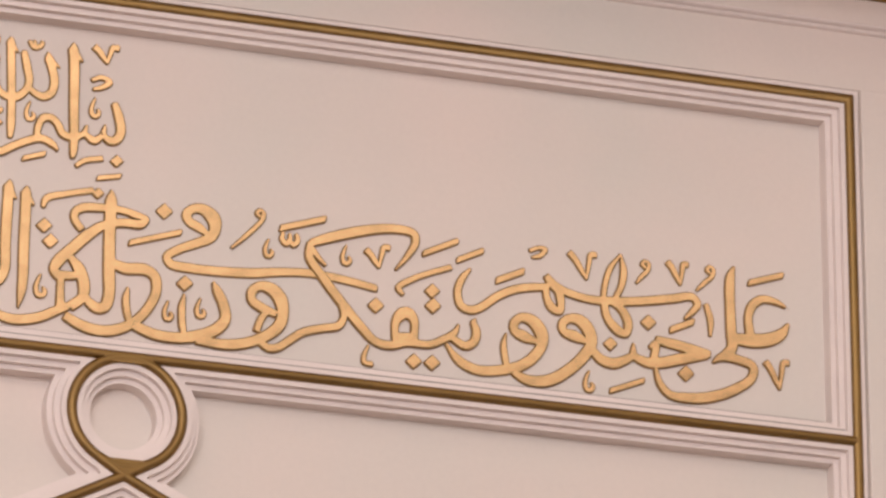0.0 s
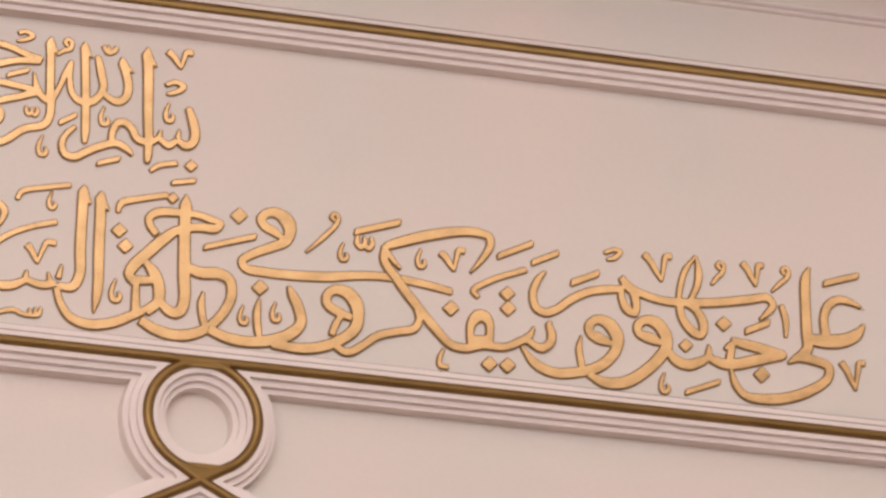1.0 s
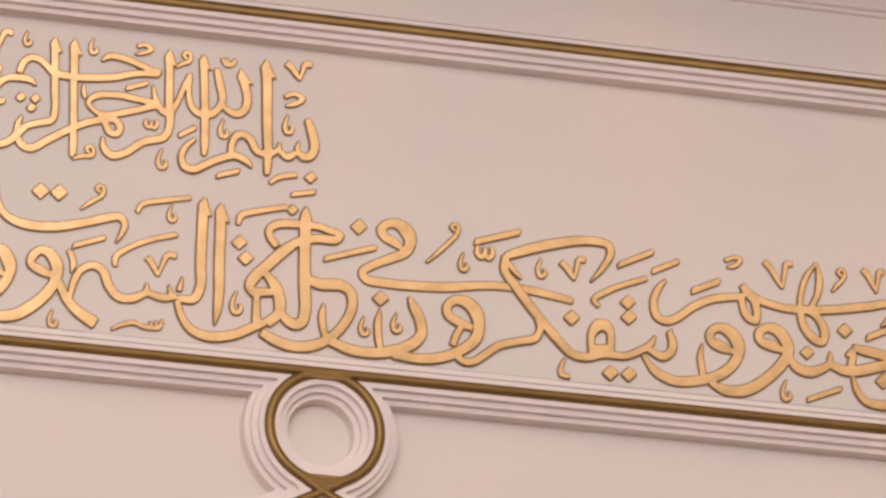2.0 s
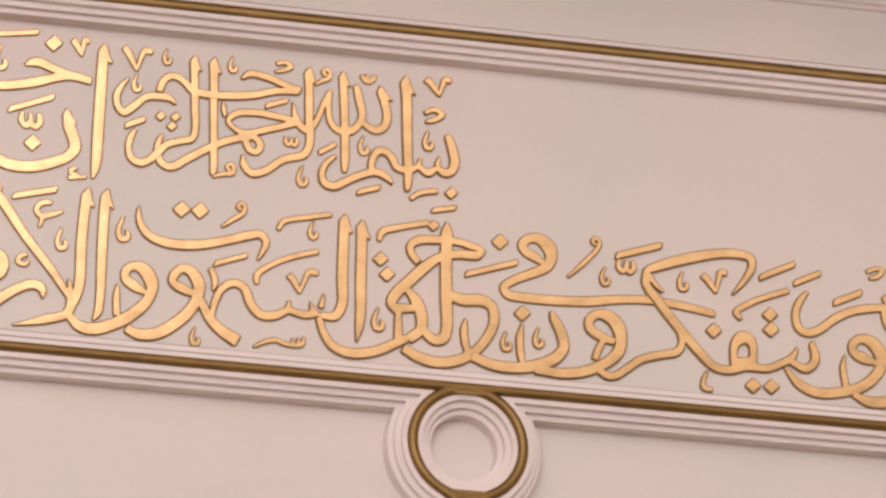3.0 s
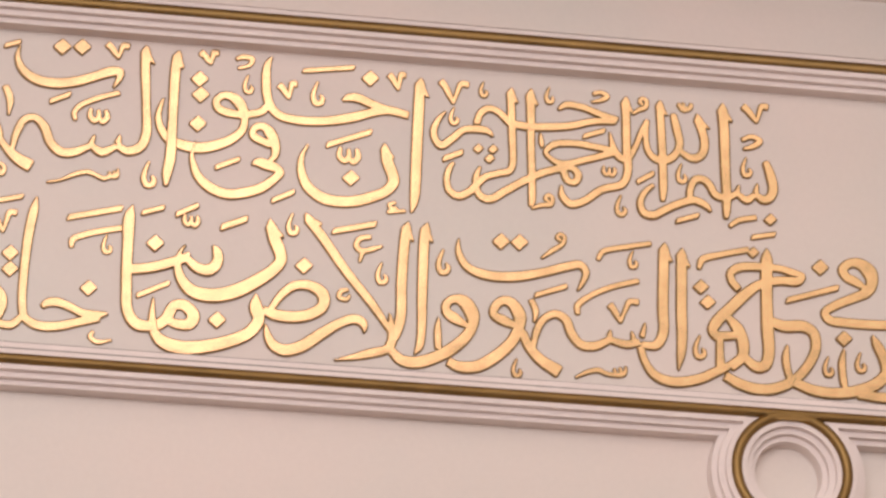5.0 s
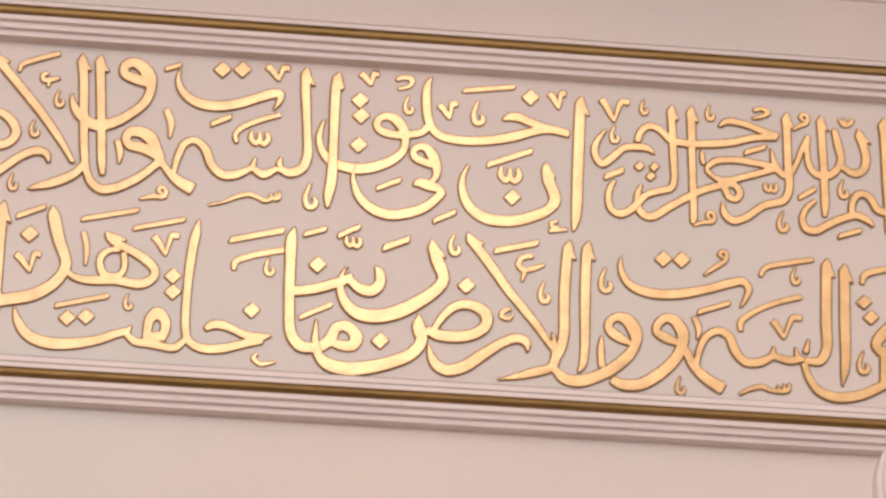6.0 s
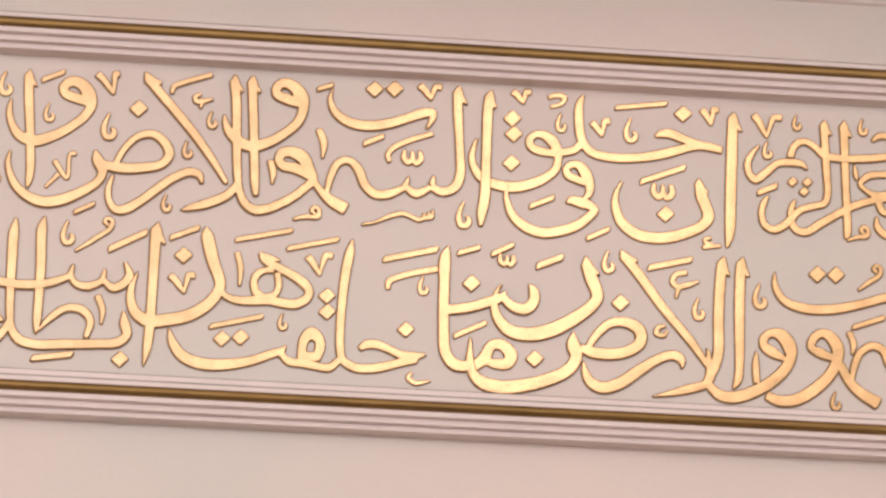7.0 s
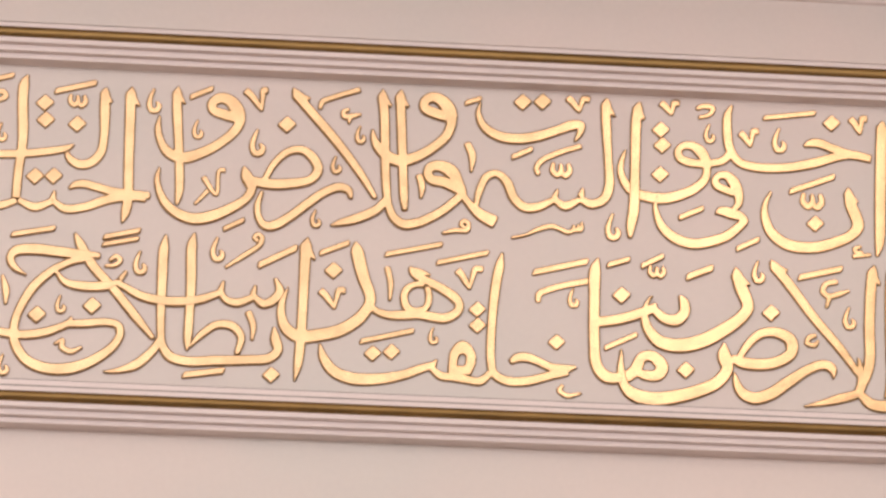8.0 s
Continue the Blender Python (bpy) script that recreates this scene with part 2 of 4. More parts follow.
def curve(knots, step=0.006):
    """Samples of a smooth line through the knots (x, z, width)."""
    k = np.array(knots, float)
    if len(k) == 2:
        n = max(2, int(np.hypot(*(k[1] - k[0])[:2]) / step))
        return k[0] + (k[1] - k[0]) * np.linspace(0, 1, n + 1)[:, None]
    k = np.vstack([2 * k[0] - k[1], k, 2 * k[-1] - k[-2]])
    k[0, 2], k[-1, 2] = k[1, 2], k[-2, 2]
    out = []
    for a, b, c, d in zip(k, k[1:], k[2:], k[3:]):
        la, lb, lc = [max(1e-4, np.hypot(*(q - p)[:2])) ** 0.5 for p, q in ((a, b), (b, c), (c, d))]
        m1 = (b - a) / la - (c - a) / (la + lb) + (c - b) / lb
        m2 = (c - b) / lb - (d - b) / (lb + lc) + (d - c) / lc
        n = max(2, int(np.hypot(*(c - b)[:2]) / step))
        s = np.linspace(0, 1, n, endpoint=False)[:, None]
        out.append((2 * s ** 3 - 3 * s ** 2 + 1) * b + (s ** 3 - 2 * s ** 2 + s) * m1 * lb + (3 * s ** 2 - 2 * s ** 3) * c + (s ** 3 - s ** 2) * m2 * lb)
    out.append(k[-2][None])
    line = np.vstack(out)
    line[:, 2] = np.clip(line[:, 2], min(q[2] for q in knots), max(q[2] for q in knots))
    return line


def stroke_field(x, z, line):
    """Distance to the rim of a stroke, below nought inside; wide ends are cut square."""
    d = np.full(x.shape, 9.0)
    along = np.concatenate([[0], np.cumsum(np.hypot(*np.diff(line[:, :2], axis=0).T))])
    for i in range(len(line) - 1):
        (ax, az, aw), (bx, bz, bw) = line[i], line[i + 1]
        px, pz, dx, dz = x - ax, z - az, bx - ax, bz - az
        h = np.clip((px * dx + pz * dz) / max(1e-9, dx * dx + dz * dz), 0, 1)
        e = np.hypot(px - h * dx, pz - h * dz) - (aw + (bw - aw) * h) / 2
        for end, nxt, gone in ((line[0], line[min(2, len(line) - 1)], along[i]), (line[-1], line[max(-3, -len(line))], along[-1] - along[i + 1])):
            if gone < end[2] * 0.8:
                ox, oz = end[0] - nxt[0], end[1] - nxt[1]
                e = np.maximum(e, ((x - end[0]) * ox + (z - end[1]) * oz) / max(1e-9, math.hypot(ox, oz)) - end[2] * 0.12)
        d = np.minimum(d, e)
    return d


def convex_field(x, z, corners):
    """Distance to the rim of a convex shape, corners in clockwise or anticlockwise order."""
    cx, cz = np.mean(corners, axis=0)
    d = np.full(x.shape, -9.0)
    for (ax, az), (bx, bz) in zip(corners, corners[1:] + corners[:1]):
        nx, nz = bz - az, ax - bx
        if (cx - ax) * nx + (cz - az) * nz > 0:
            nx, nz = -nx, -nz
        d = np.maximum(d, ((x - ax) * nx + (z - az) * nz) / math.hypot(nx, nz))
    return d


def shape(w, name, lines, blocks, rise, chamfer, cell, dome=0.00004, inset=0.0013):
    """One raised piece of a word, out of strokes and convex blocks."""
    xs = [q[0] + s * q[2] / 2 for l in lines for q in l for s in (-1, 1)] + [c[0] for b in blocks for c in b]
    zs = [q[1] + s * q[2] / 2 for l in lines for q in l for s in (-1, 1)] + [c[1] for b in blocks for c in b]

    def field(x, z):
        d = np.full(x.shape, 9.0)
        for l in lines:
            x0, x1, z0, z1 = l[:, 0].min() - 0.05, l[:, 0].max() + 0.05, l[:, 1].min() - 0.05, l[:, 1].max() + 0.05
            i0, i1 = np.searchsorted(x[0], (x0, x1))
            j0, j1 = np.searchsorted(z[:, 0], (z0, z1))
            d[j0:j1, i0:i1] = np.minimum(d[j0:j1, i0:i1], stroke_field(x[j0:j1, i0:i1], z[j0:j1, i0:i1], l))
        for b in blocks:
            d = np.minimum(d, convex_field(x, z, b))
        return d + inset

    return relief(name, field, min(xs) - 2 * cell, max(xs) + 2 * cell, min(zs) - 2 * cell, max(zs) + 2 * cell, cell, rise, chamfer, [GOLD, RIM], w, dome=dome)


PENDING = {}


def word(x, z, label):
    ob = tagged(new("calligraphy_word"), label, "calligraphy", "words of the inscription")
    ob.location = (x, 0, z)
    ob["rise"] = RISE + 0.0009 * (len(PENDING) % 5)
    PENDING[ob.name] = []
    return ob


def pen(w, *knots):
    PENDING[w.name].append((curve(knots), []))


def barbed(w, *knots):
    """A tall stroke that begins with the slanted, barbed head of the pen."""
    (x, z, wide), (x2, z2, _) = knots[:2]
    n = math.hypot(x2 - x, z2 - z)
    dx, dz = (x2 - x) / n, (z2 - z) / n
    sx, sz = -dz, dx  # towards the barb

    def at(along, side):
        return (x + dx * along * wide + sx * side * wide, z + dz * along * wide + sz * side * wide)

    line = curve([(*at(0.85, -0.02), wide * 0.96), *knots[1:]])
    head = [at(-0.1, 0.12), at(0.75, -0.52), at(1.3, -0.5), at(1.5, 0.45), at(0.8, 0.5)]
    barb = [at(0.5, 0.25), at(2.15, 1.05), at(1.75, 0.4), at(1.2, 0.1)]
    PENDING[w.name].append((line, [head, barb]))


def carve(w):
    """Strokes of the word that touch become one raised piece."""
    strokes = PENDING[w.name]
    owner = list(range(len(strokes)))
    for a in range(len(strokes)):
        for b in range(a):
            p, q = strokes[a][0], strokes[b][0]
            gap = np.hypot(p[:, None, 0] - q[None, :, 0], p[:, None, 1] - q[None, :, 1]) - (p[:, None, 2] + q[None, :, 2]) / 2
            if gap.min() < -0.002:
                old, keep = owner[a], owner[b]
                owner = [keep if o == old else o for o in owner]
    for o in sorted(set(owner)):
        mine = [s for s, k in zip(strokes, owner) if k == o]
        shape(w, "letter", [s[0] for s in mine], [b for s in mine for b in s[1]], w["rise"], 0.0036, 0.0042, inset=0.0016)


def sign(w, name, *strokes):
    shape(w, name, [curve(s, 0.004) for s in strokes], [], w["rise"] * 0.85, 0.0030, 0.0026, inset=0.0008)


def dot(w, x, z, size):
    a, b = 0.0255 * size, 0.0245 * size
    shape(w, "dot", [], [[(x - a, z - 0.002), (x + 0.001, z + b), (x + a, z + 0.002), (x - 0.001, z - b)]], w["rise"] * 0.9, 0.0034, 0.004)


def bar(w, x0, z0, x1, z1, wide):
    n = math.hypot(x1 - x0, z1 - z0)
    ux, uz = (x1 - x0) / n, (z1 - z0) / n
    h, k = wide / 2, wide * 0.35
    c = [(x0 - uz * s * h + ux * s * k, z0 + ux * s * h + uz * s * k) for s in (-1, 1)] + [(x1 - uz * s * h + ux * s * k, z1 + ux * s * h + uz * s * k) for s in (1, -1)]
    shape(w, "vowel_bar", [], [c], w["rise"] * 0.85, 0.0034, 0.004)


def comma(w, x, z, tall):
    t = tall / 2
    sign(w, "small_sign", [(x + 0.04 * t, z + t, 0.07 * tall), (x - 0.22 * t, z + 0.38 * t, 0.14 * tall), (x - 0.34 * t, z - 0.25 * t, 0.18 * tall), (x - 0.16 * t, z - 0.74 * t, 0.20 * tall),
                           (x + 0.22 * t, z - 0.70 * t, 0.20 * tall), (x + 0.38 * t, z - 0.32 * t, 0.16 * tall), (x + 0.20 * t, z - 0.06 * t, 0.09 * tall)])


def hook(w, x, z, tall):
    t = tall / 2
    sign(w, "small_sign", [(x + 0.1 * t, z + t, 0.10 * tall), (x - 0.30 * t, z + 0.1 * t, 0.2 * tall), (x - 0.3 * t, z - 0.7 * t, 0.22 * tall), (x + 0.5 * t, z - 0.8 * t, 0.24 * tall)])


def vee(w, left, foot, right):
    sign(w, "vee_sign", [(left[0] - 0.002, left[1], 0.019), (left[0] + 0.3 * (foot[0] - left[0]), left[1] + 0.24 * (foot[1] - left[1]), 0.017), (left[0] + 0.7 * (foot[0] - left[0]), left[1] + 0.66 * (foot[1] - left[1]), 0.014), (*foot, 0.007)],
         [(*foot, 0.007), (foot[0] + 0.35 * (right[0] - foot[0]), foot[1] + 0.62 * (right[1] - foot[1]), 0.012), (foot[0] + 0.62 * (right[0] - foot[0]), foot[1] + 0.95 * (right[1] - foot[1]), 0.015), (right[0] + 0.006, right[1] - 0.003, 0.017)])


def damma(w, head, tail):
    (x, z), (u, v) = head, tail
    sign(w, "damma_sign", [(u, v, 0.006), (u + 0.5 * (x - u) + 0.003, v + 0.4 * (z - v), 0.012), (x + 0.007, z - 0.012, 0.012), (x + 0.010, z + 0.008, 0.011), (x - 0.001, z + 0.014, 0.010),
                           (x - 0.009, z + 0.004, 0.010), (x + 0.001, z - 0.006, 0.009)])


def shadda(w, x, z, wide):
    h = wide / 2
    sign(w, "shadda_sign", [(x - 0.75 * h, z + 0.7 * h, 0.18 * wide), (x - 0.85 * h, z - 0.1 * h, 0.25 * wide), (x - 0.4 * h, z - 0.55 * h, 0.28 * wide), (x, z - 0.15 * h, 0.25 * wide), (x, z + 0.6 * h, 0.17 * wide)],
         [(x, z - 0.2 * h, 0.18 * wide), (x + 0.4 * h, z - 0.6 * h, 0.28 * wide), (x + 0.85 * h, z - 0.1 * h, 0.28 * wide), (x + 0.75 * h, z + 0.65 * h, 0.19 * wide)])


w = word(2.547, 9.003, "bright gold raised Arabic word, tall upright beside a deep bowl")  # inna
barbed(w, (0.334, 0.395, 0.029), (0.328, 0.307, 0.030), (0.320, 0.158, 0.030), (0.313, 0.035, 0.024), (0.305, -0.003, 0.008))
barbed(w, (0.230, 0.194, 0.025), (0.239, 0.143, 0.032), (0.256, 0.084, 0.032), (0.237, 0.055, 0.028), (0.193, 0.032, 0.030), (0.130, 0.014, 0.031), (0.062, 0.019, 0.032), (0.019, 0.050, 0.028), (0.002, 0.094, 0.022), (0.004, 0.135, 0.014), (0.023, 0.174, 0.006))
carve(w)
sign(w, "hamza", [(0.262, 0.023, 0.008), (0.245, 0.016, 0.011), (0.248, 0.006, 0.011), (0.266, 0.007, 0.008)], [(0.239, -0.006, 0.011), (0.288, 0.001, 0.009)])
dot(w, 0.139, 0.084, 1.000)
shadda(w, 0.133, 0.149, 0.060)
bar(w, 0.071, 0.173, 0.198, 0.224, 0.016)
vee(w, (0.250, 0.394), (0.272, 0.352), (0.285, 0.400))

w = word(2.161, 9.132, "bright gold raised Arabic word with a long sweeping bowl")  # khalq
pen(w, (0.683, 0.151, 0.022), (0.627, 0.160, 0.025), (0.585, 0.150, 0.024), (0.526, 0.130, 0.027), (0.455, 0.114, 0.025), (0.377, 0.110, 0.025), (0.324, 0.122, 0.024), (0.299, 0.156, 0.024), (0.292, 0.223, 0.024), (0.296, 0.264, 0.019), (0.308, 0.289, 0.006))
pen(w, (0.500, 0.177, 0.006), (0.520, 0.188, 0.021), (0.544, 0.189, 0.026), (0.574, 0.178, 0.024), (0.620, 0.163, 0.022))
pen(w, (0.297, 0.145, 0.022), (0.277, 0.125, 0.021), (0.250, 0.117, 0.021), (0.225, 0.112, 0.021))
pen(w, (0.236, 0.109, 0.020), (0.211, 0.113, 0.022), (0.180, 0.117, 0.024), (0.159, 0.128, 0.022), (0.156, 0.148, 0.020), (0.173, 0.164, 0.020), (0.197, 0.163, 0.025), (0.217, 0.148, 0.031), (0.230, 0.124, 0.026), (0.233, 0.096, 0.021), (0.225, 0.066, 0.022), (0.198, 0.040, 0.025), (0.157, 0.019, 0.028), (0.110, 0.007, 0.030), (0.064, 0.011, 0.029), (0.026, 0.025, 0.025), (0.004, 0.055, 0.021), (-0.003, 0.087, 0.017), (0.004, 0.121, 0.012), (0.014, 0.147, 0.005))
carve(w)
dot(w, 0.580, 0.250, 1.000)
bar(w, 0.393, 0.256, 0.538, 0.278, 0.014)
dot(w, 0.110, 0.207, 1.000)
dot(w, 0.113, 0.162, 1.000)
dot(w, 0.105, 0.077, 1.000)
vee(w, (0.116, 0.285), (0.141, 0.253), (0.155, 0.290))
sign(w, "damma_mark", [(0.211, 0.274, 0.010), (0.228, 0.282, 0.013), (0.254, 0.278, 0.014), (0.246, 0.259, 0.010), (0.216, 0.248, 0.008)])
comma(w, 0.243, 0.202, 0.057)
vee(w, (0.331, 0.208), (0.355, 0.171), (0.370, 0.218))
comma(w, 0.434, 0.191, 0.073)

w = word(2.251, 9.023, "short bright gold raised Arabic word with a looped head")  # fi
pen(w, (0.213, 0.141, 0.021), (0.190, 0.150, 0.022), (0.169, 0.160, 0.022), (0.164, 0.175, 0.019), (0.176, 0.190, 0.020), (0.197, 0.191, 0.023), (0.214, 0.173, 0.031), (0.224, 0.149, 0.029), (0.228, 0.125, 0.023), (0.224, 0.106, 0.018), (0.212, 0.094, 0.014))
pen(w, (0.163, 0.080, 0.005), (0.178, 0.087, 0.023), (0.204, 0.082, 0.030), (0.230, 0.074, 0.025), (0.240, 0.063, 0.022), (0.228, 0.047, 0.023), (0.192, 0.016, 0.026), (0.145, -0.003, 0.028), (0.093, -0.011, 0.028), (0.048, 0.004, 0.028), (0.015, 0.035, 0.023), (0.003, 0.067, 0.017), (-0.001, 0.095, 0.011), (0.011, 0.136, 0.005))
carve(w)
bar(w, 0.062, 0.062, 0.131, 0.094, 0.014)
bar(w, 0.216, -0.021, 0.281, 0.012, 0.014)

w = word(1.610, 9.022, "pale gold raised Arabic word with toothed baseline and two uprights")  # samawat
barbed(w, (0.603, 0.396, 0.027), (0.594, 0.336, 0.027), (0.587, 0.196, 0.025), (0.581, 0.081, 0.028), (0.572, 0.033, 0.024), (0.569, -0.000, 0.011))
barbed(w, (0.514, 0.403, 0.027), (0.512, 0.332, 0.025), (0.515, 0.225, 0.022), (0.515, 0.141, 0.025), (0.499, 0.105, 0.025), (0.465, 0.091, 0.024), (0.436, 0.104, 0.019))
pen(w, (0.445, 0.136, 0.006), (0.438, 0.111, 0.019))
pen(w, (0.434, 0.101, 0.016), (0.394, 0.082, 0.024), (0.366, 0.099, 0.016))
pen(w, (0.376, 0.129, 0.006), (0.366, 0.102, 0.017))
pen(w, (0.364, 0.097, 0.017), (0.318, 0.075, 0.024), (0.283, 0.074, 0.025), (0.256, 0.099, 0.024), (0.239, 0.143, 0.024), (0.213, 0.166, 0.020), (0.185, 0.157, 0.020), (0.165, 0.118, 0.019), (0.153, 0.069, 0.013))
pen(w, (0.108, 0.118, 0.031), (0.067, 0.135, 0.029), (0.036, 0.140, 0.027), (0.025, 0.155, 0.024), (0.034, 0.176, 0.027), (0.061, 0.180, 0.031), (0.088, 0.167, 0.037), (0.108, 0.132, 0.027), (0.117, 0.107, 0.022), (0.089, 0.074, 0.022), (0.051, 0.043, 0.023), (-0.002, 0.014, 0.025))
pen(w, (0.112, 0.112, 0.019), (0.132, 0.080, 0.019), (0.165, 0.047, 0.030), (0.202, 0.027, 0.035))
pen(w, (0.172, 0.375, 0.005), (0.165, 0.337, 0.014), (0.180, 0.301, 0.022), (0.218, 0.276, 0.027), (0.270, 0.270, 0.028), (0.327, 0.281, 0.027), (0.380, 0.301, 0.025), (0.420, 0.317, 0.027), (0.443, 0.318, 0.022), (0.440, 0.297, 0.016), (0.423, 0.268, 0.005))
carve(w)
shadda(w, 0.386, 0.186, 0.054)
sign(w, "fatha", [(0.441, 0.258, 0.013), (0.375, 0.233, 0.014), (0.332, 0.208, 0.014), (0.320, 0.188, 0.013), (0.324, 0.170, 0.011)])
bar(w, 0.253, 0.216, 0.311, 0.244, 0.014)
sign(w, "dagger_alif", [(0.134, 0.250, 0.017), (0.146, 0.215, 0.019), (0.143, 0.169, 0.006)])
dot(w, 0.286, 0.378, 1.000)
dot(w, 0.340, 0.382, 1.000)
bar(w, 0.129, 0.367, 0.175, 0.384, 0.013)
vee(w, (0.412, 0.396), (0.439, 0.358), (0.461, 0.398))
sign(w, "sukun", [(0.248, -0.016, 0.005), (0.286, -0.006, 0.006), (0.322, 0.012, 0.011), (0.358, 0.022, 0.012), (0.383, 0.014, 0.011), (0.401, 0.007, 0.011), (0.419, 0.014, 0.011), (0.436, 0.017, 0.012), (0.440, 0.038, 0.005)], [(0.416, 0.028, 0.005), (0.418, 0.015, 0.009)], [(0.429, 0.031, 0.005), (0.430, 0.016, 0.009)])
comma(w, 0.523, 0.027, 0.078)
damma(w, (0.122, 0.012), (0.063, -0.012))

w = word(0.909, 9.011, "pale gold raised Arabic word with a long slanted stroke")  # wal_ard
pen(w, (0.778, 0.335, 0.027), (0.745, 0.345, 0.029), (0.721, 0.356, 0.025), (0.721, 0.376, 0.025), (0.741, 0.390, 0.027), (0.767, 0.381, 0.033), (0.787, 0.354, 0.037), (0.792, 0.321, 0.027), (0.778, 0.280, 0.025), (0.739, 0.242, 0.025), (0.693, 0.213, 0.028), (0.647, 0.201, 0.031), (0.616, 0.215, 0.030), (0.591, 0.241, 0.024), (0.581, 0.269, 0.014), (0.580, 0.289, 0.006))
barbed(w, (0.606, 0.406, 0.027), (0.611, 0.337, 0.025), (0.612, 0.222, 0.024), (0.614, 0.125, 0.022), (0.619, 0.073, 0.020), (0.633, 0.037, 0.023), (0.660, 0.019, 0.026), (0.699, 0.025, 0.025))
barbed(w, (0.655, 0.408, 0.027), (0.656, 0.339, 0.025), (0.659, 0.192, 0.024), (0.661, 0.094, 0.022), (0.663, 0.061, 0.014))
barbed(w, (0.363, 0.396, 0.028), (0.398, 0.350, 0.025), (0.488, 0.240, 0.024), (0.548, 0.154, 0.020), (0.584, 0.091, 0.013))
pen(w, (0.616, 0.092, 0.019), (0.588, 0.058, 0.023), (0.532, 0.029, 0.025), (0.486, 0.014, 0.016), (0.464, 0.006, 0.005))
pen(w, (0.519, 0.086, 0.008), (0.512, 0.110, 0.020), (0.487, 0.117, 0.023), (0.447, 0.100, 0.022), (0.404, 0.067, 0.023), (0.355, 0.026, 0.023), (0.312, -0.001, 0.025), (0.287, -0.002, 0.022), (0.271, 0.022, 0.017), (0.269, 0.056, 0.016), (0.281, 0.095, 0.009))
pen(w, (0.288, 0.128, 0.016), (0.313, 0.175, 0.017), (0.351, 0.212, 0.019), (0.389, 0.219, 0.022), (0.419, 0.197, 0.025), (0.431, 0.164, 0.025), (0.411, 0.135, 0.023), (0.358, 0.121, 0.027), (0.298, 0.117, 0.028), (0.257, 0.123, 0.025))
pen(w, (0.233, 0.163, 0.008), (0.241, 0.135, 0.030), (0.253, 0.103, 0.025), (0.240, 0.074, 0.022), (0.203, 0.046, 0.025), (0.143, 0.016, 0.030), (0.094, 0.008, 0.030), (0.050, 0.024, 0.026), (0.020, 0.054, 0.022), (0.004, 0.095, 0.016), (0.002, 0.124, 0.012), (0.010, 0.154, 0.005))
carve(w)
dot(w, 0.349, 0.291, 1.000)
vee(w, (0.242, 0.383), (0.281, 0.329), (0.290, 0.390))
comma(w, 0.269, 0.233, 0.078)
sign(w, "fatha", [(0.438, 0.342, 0.009), (0.444, 0.361, 0.013), (0.474, 0.376, 0.013), (0.545, 0.402, 0.013)])
sign(w, "hamza", [(0.516, 0.343, 0.008), (0.501, 0.335, 0.011), (0.504, 0.322, 0.013), (0.522, 0.324, 0.013), (0.548, 0.331, 0.006)], [(0.519, 0.321, 0.011), (0.515, 0.303, 0.006)])
comma(w, 0.546, 0.271, 0.053)
comma(w, 0.480, 0.181, 0.053)
comma(w, 0.424, 0.024, 0.053)
bar(w, 0.177, -0.018, 0.234, 0.012, 0.012)
sign(w, "dagger_alif", [(0.703, 0.162, 0.017), (0.710, 0.130, 0.017), (0.707, 0.097, 0.006)])

w = word(0.433, 9.000, "pale gold raised Arabic word with many dots and uprights")  # wakhtilaf
pen(w, (0.692, 0.313, 0.027), (0.654, 0.324, 0.029), (0.628, 0.334, 0.025), (0.625, 0.353, 0.025), (0.647, 0.370, 0.029), (0.673, 0.363, 0.033), (0.692, 0.336, 0.037), (0.698, 0.303, 0.027), (0.679, 0.270, 0.025), (0.639, 0.235, 0.025), (0.593, 0.208, 0.028), (0.548, 0.193, 0.031), (0.510, 0.204, 0.028), (0.488, 0.235, 0.020), (0.480, 0.276, 0.016), (0.486, 0.314, 0.005))
barbed(w, (0.532, 0.398, 0.025), (0.531, 0.335, 0.025), (0.536, 0.205, 0.023), (0.537, 0.108, 0.022), (0.533, 0.075, 0.016), (0.528, 0.055, 0.006))
barbed(w, (0.409, 0.391, 0.028), (0.406, 0.320, 0.027), (0.402, 0.166, 0.025), (0.400, 0.069, 0.025), (0.394, 0.029, 0.022), (0.385, -0.001, 0.006))
pen(w, (0.244, 0.089, 0.006), (0.258, 0.100, 0.017), (0.281, 0.105, 0.022), (0.315, 0.098, 0.023), (0.361, 0.087, 0.023), (0.457, 0.080, 0.020))
pen(w, (0.447, 0.071, 0.020), (0.406, 0.074, 0.023), (0.346, 0.063, 0.025), (0.286, 0.039, 0.023), (0.233, 0.032, 0.023), (0.204, 0.051, 0.017))
pen(w, (0.207, 0.084, 0.006), (0.201, 0.056, 0.017))
pen(w, (0.199, 0.050, 0.017), (0.154, 0.033, 0.023), (0.111, 0.050, 0.017))
pen(w, (0.133, 0.410, 0.006), (0.122, 0.379, 0.027), (0.120, 0.217, 0.025), (0.110, 0.135, 0.023), (0.104, 0.059, 0.022))
pen(w, (0.104, 0.048, 0.017), (0.062, 0.033, 0.022), (0.003, 0.024, 0.022))
barbed(w, (0.339, 0.387, 0.025), (0.338, 0.325, 0.027), (0.336, 0.244, 0.022), (0.327, 0.195, 0.023), (0.300, 0.166, 0.025), (0.270, 0.160, 0.025), (0.246, 0.175, 0.020), (0.237, 0.193, 0.012))
